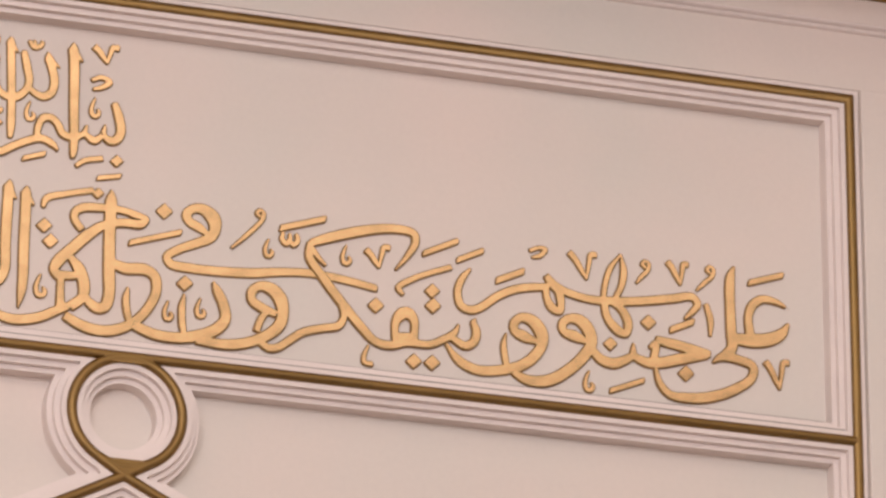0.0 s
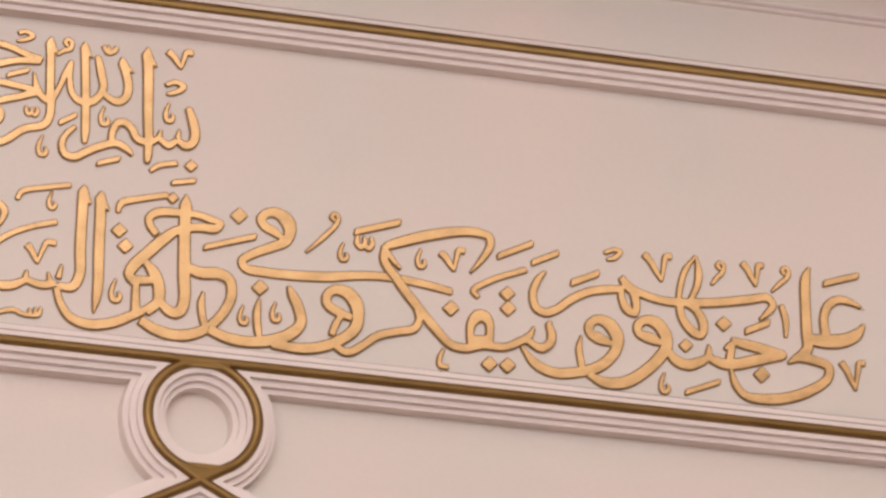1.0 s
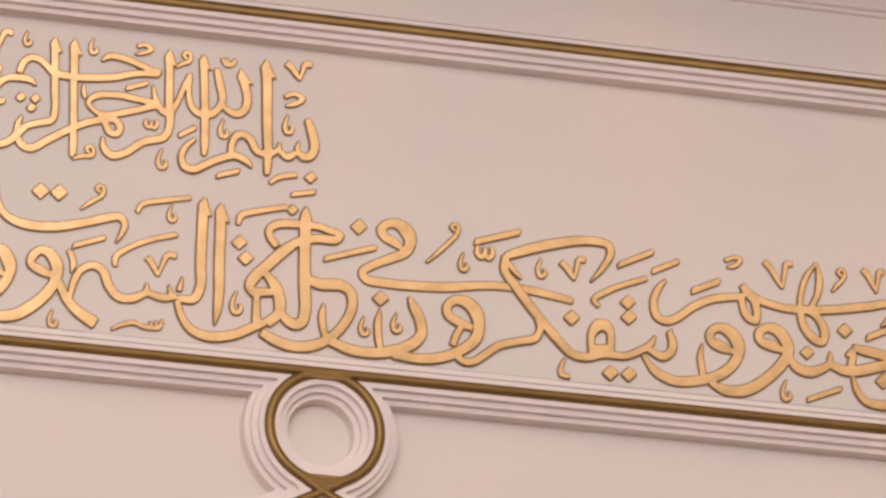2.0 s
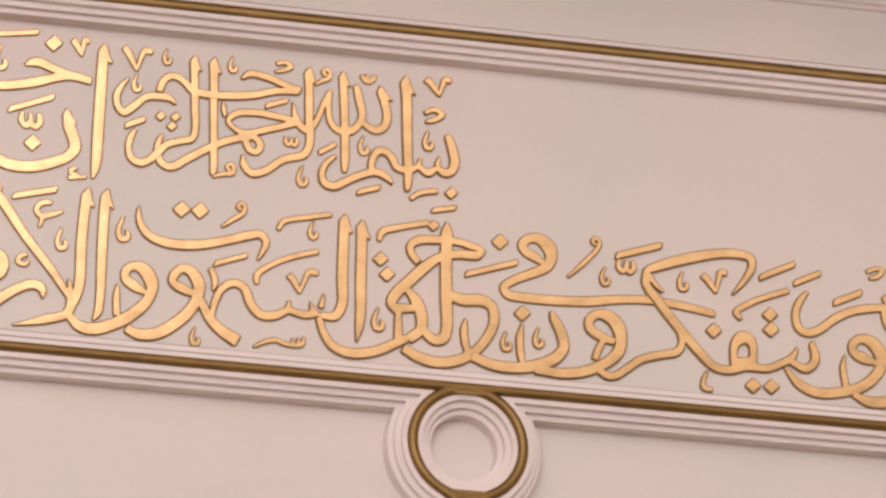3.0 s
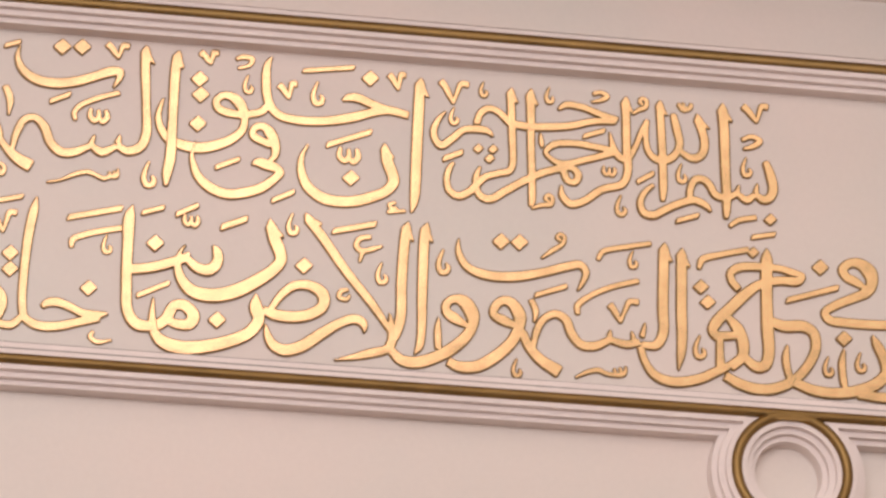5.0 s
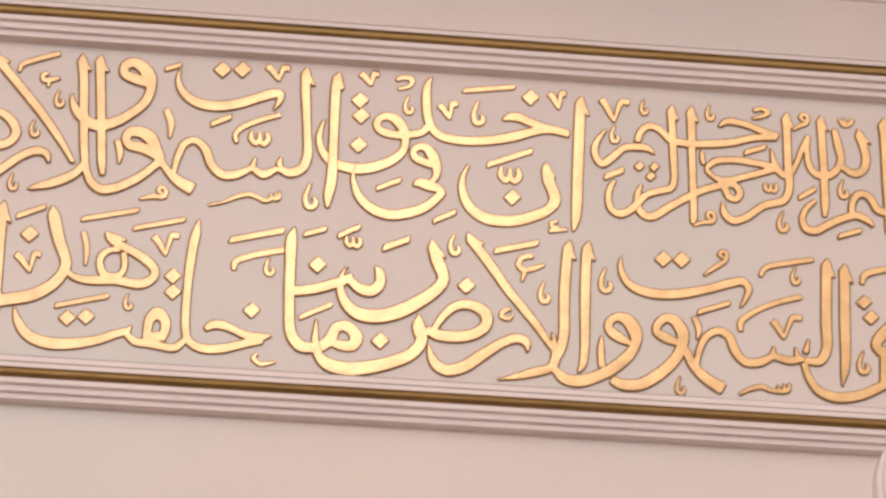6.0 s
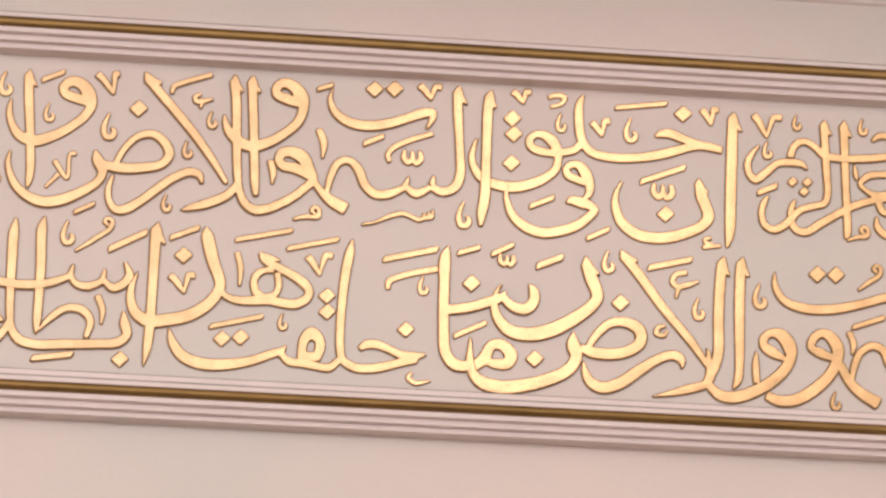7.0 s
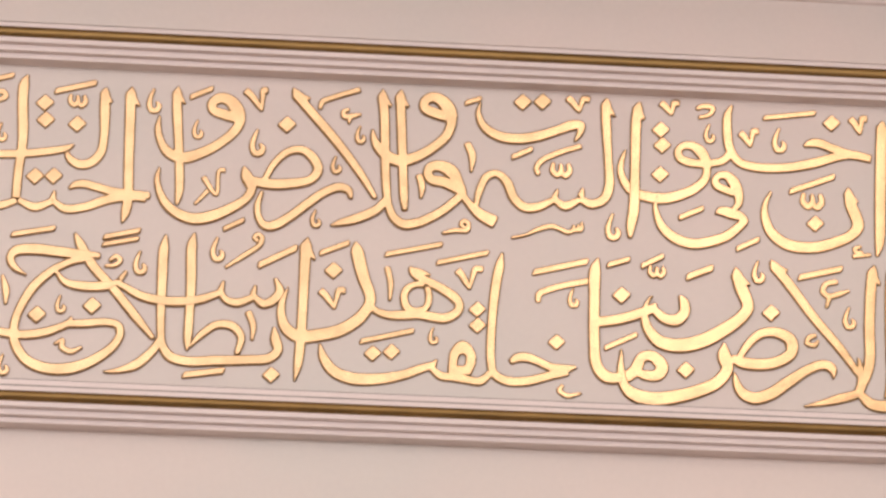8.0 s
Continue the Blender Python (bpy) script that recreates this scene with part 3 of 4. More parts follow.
pen(w, (0.256, 0.217, 0.006), (0.237, 0.205, 0.017), (0.135, 0.185, 0.022), (0.060, 0.179, 0.022), (0.001, 0.178, 0.022))
carve(w)
dot(w, 0.179, 0.333, 1.000)
dot(w, 0.181, 0.284, 1.000)
dot(w, 0.265, 0.276, 1.000)
dot(w, 0.154, 0.121, 1.000)
dot(w, 0.203, 0.124, 1.000)
shadda(w, 0.266, 0.343, 0.047)
bar(w, 0.205, 0.367, 0.317, 0.398, 0.016)
comma(w, 0.469, 0.352, 0.072)
comma(w, 0.586, 0.276, 0.056)
bar(w, 0.565, 0.368, 0.628, 0.398, 0.014)
bar(w, 0.013, 0.384, 0.097, 0.409, 0.014)
comma(w, 0.064, 0.242, 0.056)
sign(w, "damma_mark", [(0.036, 0.350, 0.014), (0.066, 0.360, 0.014), (0.074, 0.346, 0.014), (0.044, 0.329, 0.011)])
sign(w, "sukun", [(0.578, 0.062, 0.006), (0.613, 0.102, 0.011)], [(0.602, 0.139, 0.014), (0.635, 0.092, 0.009), (0.644, 0.161, 0.009), (0.658, 0.163, 0.012)])

w = word(2.554, 8.565, "bright gold raised Arabic word with two uprights and slanted stroke")  # lillah
barbed(w, (0.003, 0.409, 0.028), (0.051, 0.347, 0.027), (0.117, 0.252, 0.025), (0.191, 0.159, 0.023), (0.235, 0.093, 0.016))
pen(w, (0.245, 0.062, 0.022), (0.229, 0.039, 0.023), (0.180, 0.022, 0.025), (0.134, 0.008, 0.016), (0.083, -0.004, 0.005))
pen(w, (0.236, 0.142, 0.006), (0.240, 0.110, 0.016), (0.239, 0.053, 0.020))
barbed(w, (0.287, 0.409, 0.028), (0.278, 0.348, 0.028), (0.269, 0.234, 0.028), (0.266, 0.136, 0.028), (0.254, 0.087, 0.025), (0.233, 0.049, 0.022))
barbed(w, (0.339, 0.410, 0.028), (0.332, 0.353, 0.028), (0.326, 0.223, 0.027), (0.322, 0.092, 0.023), (0.316, 0.052, 0.020), (0.303, 0.030, 0.006))
pen(w, (0.451, 0.120, 0.014), (0.413, 0.141, 0.030), (0.392, 0.157, 0.025), (0.392, 0.179, 0.023), (0.412, 0.195, 0.023), (0.440, 0.190, 0.035), (0.461, 0.160, 0.039), (0.464, 0.128, 0.028), (0.444, 0.090, 0.030), (0.403, 0.051, 0.032), (0.362, 0.026, 0.032), (0.307, 0.006, 0.033), (0.266, 0.010, 0.030), (0.238, 0.036, 0.022))
pen(w, (0.371, 0.142, 0.006), (0.367, 0.105, 0.018), (0.368, 0.051, 0.019))
carve(w)
comma(w, 0.384, 0.298, 0.075)
comma(w, 0.215, 0.252, 0.066)
sign(w, "hamza", [(0.185, 0.356, 0.013), (0.155, 0.348, 0.014), (0.146, 0.327, 0.014), (0.159, 0.314, 0.014), (0.189, 0.321, 0.014), (0.217, 0.332, 0.006)], [(0.163, 0.311, 0.013), (0.154, 0.281, 0.006)])
bar(w, 0.080, 0.363, 0.202, 0.395, 0.017)
sign(w, "hamza", [(0.122, 0.200, 0.009), (0.103, 0.192, 0.013), (0.098, 0.176, 0.012), (0.119, 0.172, 0.011), (0.128, 0.186, 0.005)])

w = word(2.933, 8.565, "tan gold raised Arabic word with toothed baseline and floating bowl")  # samawat
pen(w, (0.204, 0.131, 0.019), (0.165, 0.146, 0.028), (0.142, 0.159, 0.021), (0.146, 0.181, 0.024), (0.168, 0.201, 0.024), (0.192, 0.196, 0.030), (0.213, 0.165, 0.035), (0.213, 0.133, 0.030), (0.193, 0.088, 0.030), (0.148, 0.041, 0.032), (0.093, 0.007, 0.032), (0.045, 0.003, 0.030), (0.017, 0.015, 0.025))
pen(w, (0.220, 0.116, 0.024), (0.241, 0.071, 0.026), (0.272, 0.038, 0.030), (0.319, 0.010, 0.036))
pen(w, (0.251, 0.068, 0.011), (0.258, 0.112, 0.019), (0.279, 0.155, 0.020), (0.313, 0.174, 0.022), (0.342, 0.160, 0.024), (0.357, 0.121, 0.025), (0.384, 0.091, 0.025), (0.423, 0.091, 0.024), (0.462, 0.111, 0.019))
pen(w, (0.465, 0.140, 0.006), (0.462, 0.114, 0.019))
pen(w, (0.465, 0.111, 0.019), (0.509, 0.102, 0.022), (0.545, 0.110, 0.019))
pen(w, (0.525, 0.140, 0.006), (0.530, 0.115, 0.016))
pen(w, (0.563, 0.168, 0.006), (0.553, 0.127, 0.017))
barbed(w, (0.621, 0.406, 0.029), (0.618, 0.348, 0.029), (0.613, 0.217, 0.029), (0.612, 0.143, 0.027), (0.592, 0.106, 0.025), (0.551, 0.104, 0.019))
barbed(w, (0.669, 0.394, 0.029), (0.668, 0.336, 0.029), (0.665, 0.221, 0.029), (0.664, 0.123, 0.027), (0.660, 0.082, 0.022), (0.652, 0.038, 0.005))
pen(w, (0.047, 0.372, 0.006), (0.049, 0.328, 0.017), (0.072, 0.290, 0.022), (0.126, 0.271, 0.027), (0.204, 0.273, 0.027), (0.283, 0.292, 0.024), (0.353, 0.315, 0.024), (0.385, 0.321, 0.022), (0.400, 0.302, 0.019), (0.390, 0.270, 0.013), (0.376, 0.246, 0.006))
carve(w)
dot(w, 0.166, 0.372, 1.000)
dot(w, 0.217, 0.373, 1.000)
damma(w, (0.331, 0.392), (0.278, 0.333))
sign(w, "fatha", [(0.435, 0.341, 0.011), (0.448, 0.364, 0.014), (0.520, 0.385, 0.014), (0.583, 0.399, 0.013)])
comma(w, 0.532, 0.347, 0.054)
bar(w, 0.256, 0.223, 0.349, 0.258, 0.014)
sign(w, "fatha", [(0.375, 0.179, 0.013), (0.376, 0.204, 0.016), (0.416, 0.237, 0.014), (0.471, 0.264, 0.014), (0.546, 0.288, 0.014)])
vee(w, (0.468, 0.212), (0.494, 0.164), (0.538, 0.229))
sign(w, "dagger_alif", [(0.248, 0.209, 0.016), (0.259, 0.177, 0.016), (0.254, 0.147, 0.006)])
sign(w, "sukun", [(0.367, -0.003, 0.006), (0.398, 0.014, 0.011), (0.430, 0.022, 0.013), (0.452, 0.014, 0.012), (0.475, 0.012, 0.012), (0.500, 0.017, 0.013), (0.507, 0.038, 0.006)], [(0.474, 0.030, 0.006), (0.477, 0.015, 0.010)], [(0.490, 0.034, 0.006), (0.492, 0.016, 0.010)])
comma(w, 0.204, 0.010, 0.056)

w = word(3.477, 8.565, "warm gold raised Arabic word with interlaced loops above the border")  # khalq
pen(w, (0.004, 0.097, 0.019), (0.015, 0.057, 0.020), (0.043, 0.019, 0.025), (0.090, 0.004, 0.028), (0.161, 0.016, 0.027), (0.217, 0.044, 0.025), (0.249, 0.061, 0.021))
pen(w, (0.473, 0.343, 0.005), (0.444, 0.344, 0.020), (0.401, 0.354, 0.020), (0.336, 0.355, 0.023), (0.283, 0.348, 0.024), (0.261, 0.330, 0.021), (0.264, 0.308, 0.021), (0.282, 0.286, 0.021))
pen(w, (0.469, 0.339, 0.013), (0.451, 0.322, 0.024), (0.400, 0.319, 0.024), (0.343, 0.304, 0.024), (0.300, 0.271, 0.030), (0.256, 0.226, 0.031), (0.218, 0.186, 0.031), (0.206, 0.159, 0.026), (0.221, 0.137, 0.021))
pen(w, (0.213, 0.149, 0.020), (0.241, 0.147, 0.024), (0.274, 0.151, 0.021))
pen(w, (0.366, 0.412, 0.005), (0.364, 0.377, 0.032), (0.361, 0.273, 0.032), (0.361, 0.178, 0.033), (0.362, 0.105, 0.031), (0.351, 0.071, 0.030), (0.329, 0.064, 0.030), (0.306, 0.078, 0.026), (0.291, 0.098, 0.019))
pen(w, (0.253, 0.200, 0.020), (0.277, 0.170, 0.033), (0.291, 0.127, 0.033), (0.287, 0.090, 0.028), (0.255, 0.060, 0.028))
pen(w, (0.226, 0.139, 0.020), (0.225, 0.099, 0.021), (0.226, 0.052, 0.026))
pen(w, (0.363, 0.201, 0.027), (0.406, 0.188, 0.032), (0.463, 0.191, 0.032), (0.490, 0.175, 0.029), (0.495, 0.132, 0.027), (0.476, 0.086, 0.026), (0.440, 0.042, 0.026), (0.396, 0.013, 0.029), (0.339, 0.000, 0.031), (0.283, 0.010, 0.030), (0.240, 0.031, 0.026))
pen(w, (0.418, 0.141, 0.005), (0.410, 0.102, 0.019), (0.413, 0.065, 0.020), (0.422, 0.033, 0.019))
carve(w)
dot(w, 0.177, 0.284, 0.900)
dot(w, 0.195, 0.241, 0.900)
sign(w, "fatha", [(0.173, 0.337, 0.011), (0.182, 0.363, 0.018), (0.237, 0.383, 0.016), (0.313, 0.403, 0.016)])
dot(w, 0.327, 0.396, 0.700)
comma(w, 0.169, 0.108, 0.070)
bar(w, 0.416, 0.263, 0.566, 0.313, 0.016)

w = word(3.910, 8.565, "long orange-gold raised Arabic word with a wide flag stroke")  # yatafakkarun
pen(w, (-0.001, 0.027, 0.027), (0.056, 0.008, 0.030), (0.120, 0.005, 0.030), (0.185, 0.019, 0.032), (0.236, 0.045, 0.032), (0.259, 0.077, 0.029), (0.252, 0.120, 0.029), (0.235, 0.155, 0.025), (0.222, 0.182, 0.005))
pen(w, (0.144, 0.141, 0.005), (0.135, 0.094, 0.020), (0.137, 0.043, 0.020), (0.142, 0.018, 0.014))
pen(w, (0.403, 0.107, 0.020), (0.363, 0.121, 0.027), (0.335, 0.139, 0.025), (0.334, 0.164, 0.025), (0.357, 0.183, 0.026), (0.393, 0.177, 0.036), (0.415, 0.153, 0.039), (0.423, 0.114, 0.032), (0.413, 0.076, 0.032), (0.372, 0.039, 0.029), (0.314, 0.012, 0.029), (0.257, 0.002, 0.029), (0.178, 0.005, 0.024))
pen(w, (0.378, 0.115, 0.017), (0.360, 0.086, 0.019), (0.348, 0.052, 0.019))
pen(w, (0.337, 0.134, 0.020), (0.367, 0.120, 0.023))
pen(w, (0.350, 0.026, 0.018), (0.382, 0.007, 0.022), (0.406, 0.010, 0.022), (0.439, 0.033, 0.022), (0.479, 0.063, 0.022), (0.536, 0.082, 0.022), (0.584, 0.096, 0.022), (0.599, 0.126, 0.019), (0.594, 0.150, 0.019))
pen(w, (0.748, 0.280, 0.006), (0.781, 0.321, 0.015), (0.806, 0.366, 0.021), (0.802, 0.391, 0.023), (0.773, 0.399, 0.024), (0.715, 0.396, 0.026), (0.617, 0.371, 0.029), (0.535, 0.341, 0.026), (0.503, 0.327, 0.021))
pen(w, (0.501, 0.327, 0.019), (0.498, 0.287, 0.023), (0.536, 0.233, 0.026), (0.584, 0.173, 0.027), (0.649, 0.099, 0.026), (0.690, 0.062, 0.024), (0.731, 0.056, 0.024), (0.781, 0.070, 0.023), (0.846, 0.072, 0.021), (0.888, 0.092, 0.021), (0.917, 0.112, 0.019), (0.933, 0.142, 0.006))
pen(w, (0.501, 0.319, 0.016), (0.522, 0.290, 0.015), (0.548, 0.265, 0.008))
pen(w, (0.750, 0.073, 0.025), (0.746, 0.103, 0.020), (0.750, 0.130, 0.024), (0.768, 0.153, 0.034), (0.787, 0.155, 0.034), (0.802, 0.136, 0.024), (0.803, 0.109, 0.021), (0.799, 0.079, 0.025))
pen(w, (0.750, 0.079, 0.030), (0.801, 0.085, 0.030))
pen(w, (0.911, 0.099, 0.019), (0.953, 0.081, 0.024), (0.978, 0.099, 0.024), (0.983, 0.129, 0.023), (0.975, 0.153, 0.015), (0.983, 0.162, 0.006))
carve(w)
dot(w, 0.143, 0.165, 0.950)
comma(w, 0.096, 0.079, 0.060)
comma(w, 0.188, 0.098, 0.061)
comma(w, 0.381, 0.296, 0.058)
shadda(w, 0.442, 0.331, 0.052)
bar(w, 0.413, 0.359, 0.547, 0.404, 0.018)
comma(w, 0.605, 0.303, 0.061)
vee(w, (0.666, 0.327), (0.700, 0.280), (0.725, 0.344))
bar(w, 0.827, 0.336, 0.933, 0.388, 0.016)
sign(w, "fatha", [(0.770, 0.210, 0.011), (0.757, 0.227, 0.016), (0.805, 0.262, 0.015), (0.910, 0.307, 0.015)])
dot(w, 0.855, 0.230, 0.900)
dot(w, 0.857, 0.187, 0.950)
dot(w, 0.691, 0.168, 0.950)
dot(w, 0.801, 0.018, 0.950)
dot(w, 0.854, 0.020, 0.950)
hook(w, 0.667, 0.019, 0.058)
damma(w, (0.356, 0.391), (0.275, 0.285))

w = word(4.004, 8.785, "orange-gold raised Arabic word drawn out into a flat bar")  # fi
pen(w, (0.114, 0.096, 0.014), (0.089, 0.113, 0.026), (0.061, 0.127, 0.026), (0.052, 0.146, 0.026), (0.072, 0.166, 0.025), (0.101, 0.167, 0.032), (0.128, 0.146, 0.041), (0.134, 0.115, 0.032), (0.121, 0.088, 0.029), (0.081, 0.066, 0.026), (0.031, 0.042, 0.024), (-0.002, 0.017, 0.023), (0.008, -0.002, 0.026), (0.059, -0.008, 0.027), (0.138, -0.008, 0.027), (0.239, -0.001, 0.028), (0.328, 0.013, 0.024), (0.400, 0.019, 0.023), (0.457, 0.017, 0.023), (0.522, 0.010, 0.023), (0.600, -0.002, 0.021))
carve(w)
dot(w, -0.011, 0.148, 1.000)

w = word(4.811, 8.576, "short orange-gold raised Arabic letter with a looped head")  # wa_ala
pen(w, (0.261, 0.106, 0.015), (0.222, 0.119, 0.033), (0.196, 0.131, 0.025), (0.193, 0.152, 0.025), (0.215, 0.173, 0.025), (0.248, 0.167, 0.036), (0.273, 0.136, 0.039), (0.276, 0.104, 0.031), (0.254, 0.065, 0.030), (0.214, 0.032, 0.030), (0.148, 0.010, 0.029), (0.084, 0.004, 0.029), (0.033, 0.025, 0.027), (-0.006, 0.070, 0.010))
pen(w, (0.170, 0.122, 0.006), (0.163, 0.084, 0.017), (0.170, 0.030, 0.019))
carve(w)

w = word(4.842, 8.566, "long orange-gold raised Arabic word with dots and joined loops")  # junubihim
pen(w, (0.380, 0.133, 0.015), (0.340, 0.147, 0.032), (0.309, 0.156, 0.023), (0.305, 0.178, 0.025), (0.326, 0.197, 0.025), (0.359, 0.194, 0.035), (0.384, 0.166, 0.037), (0.390, 0.131, 0.032), (0.368, 0.092, 0.032), (0.320, 0.043, 0.032), (0.262, 0.007, 0.033), (0.204, 0.001, 0.030), (0.159, 0.019, 0.019))
pen(w, (0.390, 0.120, 0.020), (0.415, 0.090, 0.029), (0.452, 0.080, 0.031), (0.488, 0.093, 0.026), (0.518, 0.113, 0.019))
pen(w, (0.516, 0.148, 0.006), (0.514, 0.115, 0.021))
pen(w, (0.514, 0.109, 0.022), (0.554, 0.095, 0.029), (0.598, 0.099, 0.032), (0.657, 0.117, 0.032), (0.735, 0.137, 0.022))
pen(w, (0.584, 0.171, 0.013), (0.601, 0.163, 0.025), (0.644, 0.157, 0.030), (0.688, 0.149, 0.030), (0.743, 0.141, 0.022))
pen(w, (0.562, 0.139, 0.009), (0.581, 0.152, 0.022), (0.575, 0.105, 0.022))
pen(w, (0.036, 0.308, 0.008), (0.014, 0.282, 0.018), (-0.002, 0.239, 0.021), (0.007, 0.197, 0.023), (0.034, 0.187, 0.024), (0.063, 0.197, 0.023), (0.113, 0.236, 0.023), (0.164, 0.263, 0.023), (0.222, 0.277, 0.023), (0.260, 0.281, 0.020))
pen(w, (0.253, 0.312, 0.008), (0.275, 0.295, 0.023), (0.313, 0.276, 0.023), (0.380, 0.262, 0.023), (0.447, 0.263, 0.025), (0.532, 0.273, 0.025), (0.633, 0.293, 0.025), (0.694, 0.305, 0.023), (0.709, 0.286, 0.021), (0.691, 0.259, 0.017), (0.669, 0.238, 0.008))
pen(w, (0.258, 0.290, 0.019), (0.259, 0.254, 0.019), (0.275, 0.223, 0.026), (0.297, 0.214, 0.020), (0.301, 0.244, 0.023), (0.295, 0.276, 0.026))
pen(w, (0.263, 0.321, 0.006), (0.269, 0.302, 0.025), (0.290, 0.281, 0.028))
pen(w, (0.481, 0.406, 0.007), (0.449, 0.360, 0.016), (0.433, 0.308, 0.016), (0.427, 0.261, 0.015))
pen(w, (0.481, 0.406, 0.007), (0.489, 0.356, 0.020), (0.482, 0.313, 0.018), (0.461, 0.269, 0.015))
pen(w, (0.429, 0.266, 0.021), (0.438, 0.215, 0.023), (0.471, 0.178, 0.028), (0.493, 0.172, 0.021), (0.500, 0.206, 0.026), (0.481, 0.243, 0.023), (0.452, 0.261, 0.019))
carve(w)
vee(w, (0.331, 0.393), (0.378, 0.320), (0.402, 0.398))
damma(w, (0.554, 0.381), (0.527, 0.327))
vee(w, (0.624, 0.401), (0.659, 0.338), (0.676, 0.403))
damma(w, (0.748, 0.388), (0.707, 0.327))
sign(w, "dagger_alif", [(0.735, 0.288, 0.015), (0.747, 0.244, 0.018), (0.746, 0.196, 0.008)])
bar(w, 0.624, 0.198, 0.699, 0.234, 0.018)
dot(w, 0.561, 0.214, 0.950)
dot(w, 0.447, 0.137, 0.850)
dot(w, 0.671, 0.076, 1.000)
comma(w, 0.382, 0.018, 0.065)
bar(w, 0.443, -0.002, 0.548, 0.042, 0.015)
bar(w, 0.110, 0.282, 0.195, 0.322, 0.018)
sign(w, "damma_mark", [(0.211, 0.384, 0.010), (0.240, 0.396, 0.011), (0.257, 0.393, 0.013), (0.240, 0.372, 0.013), (0.218, 0.365, 0.007)])
bar(w, -0.005, 0.328, 0.076, 0.368, 0.016)

w = word(5.425, 8.567, "orange-gold raised Arabic word with a hooked head and deep bowl")  # ala
pen(w, (0.238, 0.411, 0.007), (0.226, 0.377, 0.025), (0.224, 0.276, 0.028), (0.226, 0.208, 0.030), (0.227, 0.167, 0.030), (0.202, 0.136, 0.030))
pen(w, (0.399, 0.303, 0.005), (0.365, 0.319, 0.017), (0.322, 0.323, 0.023), (0.291, 0.301, 0.025), (0.278, 0.262, 0.023), (0.282, 0.215, 0.026))
pen(w, (0.226, 0.195, 0.030), (0.286, 0.195, 0.040), (0.337, 0.204, 0.038), (0.376, 0.225, 0.030), (0.399, 0.258, 0.010))
pen(w, (0.169, 0.118, 0.008), (0.199, 0.137, 0.025), (0.250, 0.133, 0.026), (0.289, 0.119, 0.025), (0.285, 0.085, 0.025), (0.231, 0.043, 0.028), (0.162, 0.014, 0.030), (0.096, 0.003, 0.029), (0.039, 0.007, 0.023), (0.010, 0.036, 0.020), (-0.004, 0.081, 0.011))
carve(w)
bar(w, 0.280, 0.367, 0.388, 0.404, 0.017)
vee(w, (0.331, 0.137), (0.369, 0.061), (0.391, 0.145))

w = word(3.491, 9.044, "small tan gold raised Arabic word with fine teeth")  # bismillah
pen(w, (0.355, 0.185, 0.019), (0.368, 0.146, 0.026), (0.374, 0.105, 0.026), (0.362, 0.079, 0.024), (0.343, 0.074, 0.023), (0.324, 0.088, 0.016))
pen(w, (0.330, 0.119, 0.006), (0.324, 0.092, 0.016))
pen(w, (0.321, 0.085, 0.016), (0.299, 0.069, 0.021), (0.273, 0.084, 0.016))
pen(w, (0.278, 0.113, 0.006), (0.271, 0.087, 0.016))
pen(w, (0.270, 0.085, 0.016), (0.242, 0.071, 0.021), (0.210, 0.077, 0.021), (0.195, 0.104, 0.021), (0.178, 0.119, 0.021), (0.155, 0.117, 0.021), (0.140, 0.090, 0.019), (0.137, 0.060, 0.018))
pen(w, (0.198, 0.025, 0.006), (0.181, 0.044, 0.019), (0.149, 0.056, 0.021), (0.106, 0.042, 0.021), (0.066, 0.021, 0.021), (0.034, 0.003, 0.022), (0.007, 0.008, 0.021), (-0.002, 0.036, 0.018), (0.009, 0.065, 0.016), (0.036, 0.092, 0.011))
barbed(w, (0.235, 0.350, 0.029), (0.239, 0.284, 0.028), (0.240, 0.150, 0.026), (0.242, 0.068, 0.024), (0.240, 0.026, 0.019), (0.238, 0.011, 0.013))
carve(w)
vee(w, (0.299, 0.345), (0.333, 0.301), (0.359, 0.352))
sign(w, "damma_mark", [(0.291, 0.246, 0.011), (0.317, 0.257, 0.013), (0.341, 0.246, 0.015), (0.317, 0.227, 0.013), (0.294, 0.220, 0.008)])
comma(w, 0.300, 0.164, 0.061)
dot(w, 0.364, 0.017, 0.750)
sign(w, "kasra", [(0.249, -0.011, 0.011), (0.273, 0.007, 0.014), (0.323, 0.020, 0.014)])
bar(w, 0.097, -0.009, 0.163, 0.014, 0.014)

w = word(3.460, 9.094, "small tan gold raised Arabic word with close-set uprights")  # allah
barbed(w, (0.090, 0.296, 0.024), (0.092, 0.232, 0.023), (0.095, 0.117, 0.023), (0.095, 0.033, 0.022), (0.093, -0.002, 0.014))
barbed(w, (0.193, 0.263, 0.026), (0.207, 0.219, 0.024), (0.215, 0.178, 0.024), (0.207, 0.144, 0.023), (0.184, 0.130, 0.023), (0.158, 0.139, 0.019), (0.142, 0.154, 0.016))
pen(w, (0.128, 0.256, 0.018), (0.137, 0.212, 0.023), (0.144, 0.168, 0.021), (0.131, 0.137, 0.021), (0.107, 0.119, 0.023), (0.075, 0.120, 0.021), (0.055, 0.141, 0.018), (0.049, 0.187, 0.016), (0.054, 0.232, 0.013))
pen(w, (0.054, 0.232, 0.013), (0.036, 0.193, 0.016), (0.020, 0.151, 0.016), (-0.001, 0.113, 0.019))
carve(w)
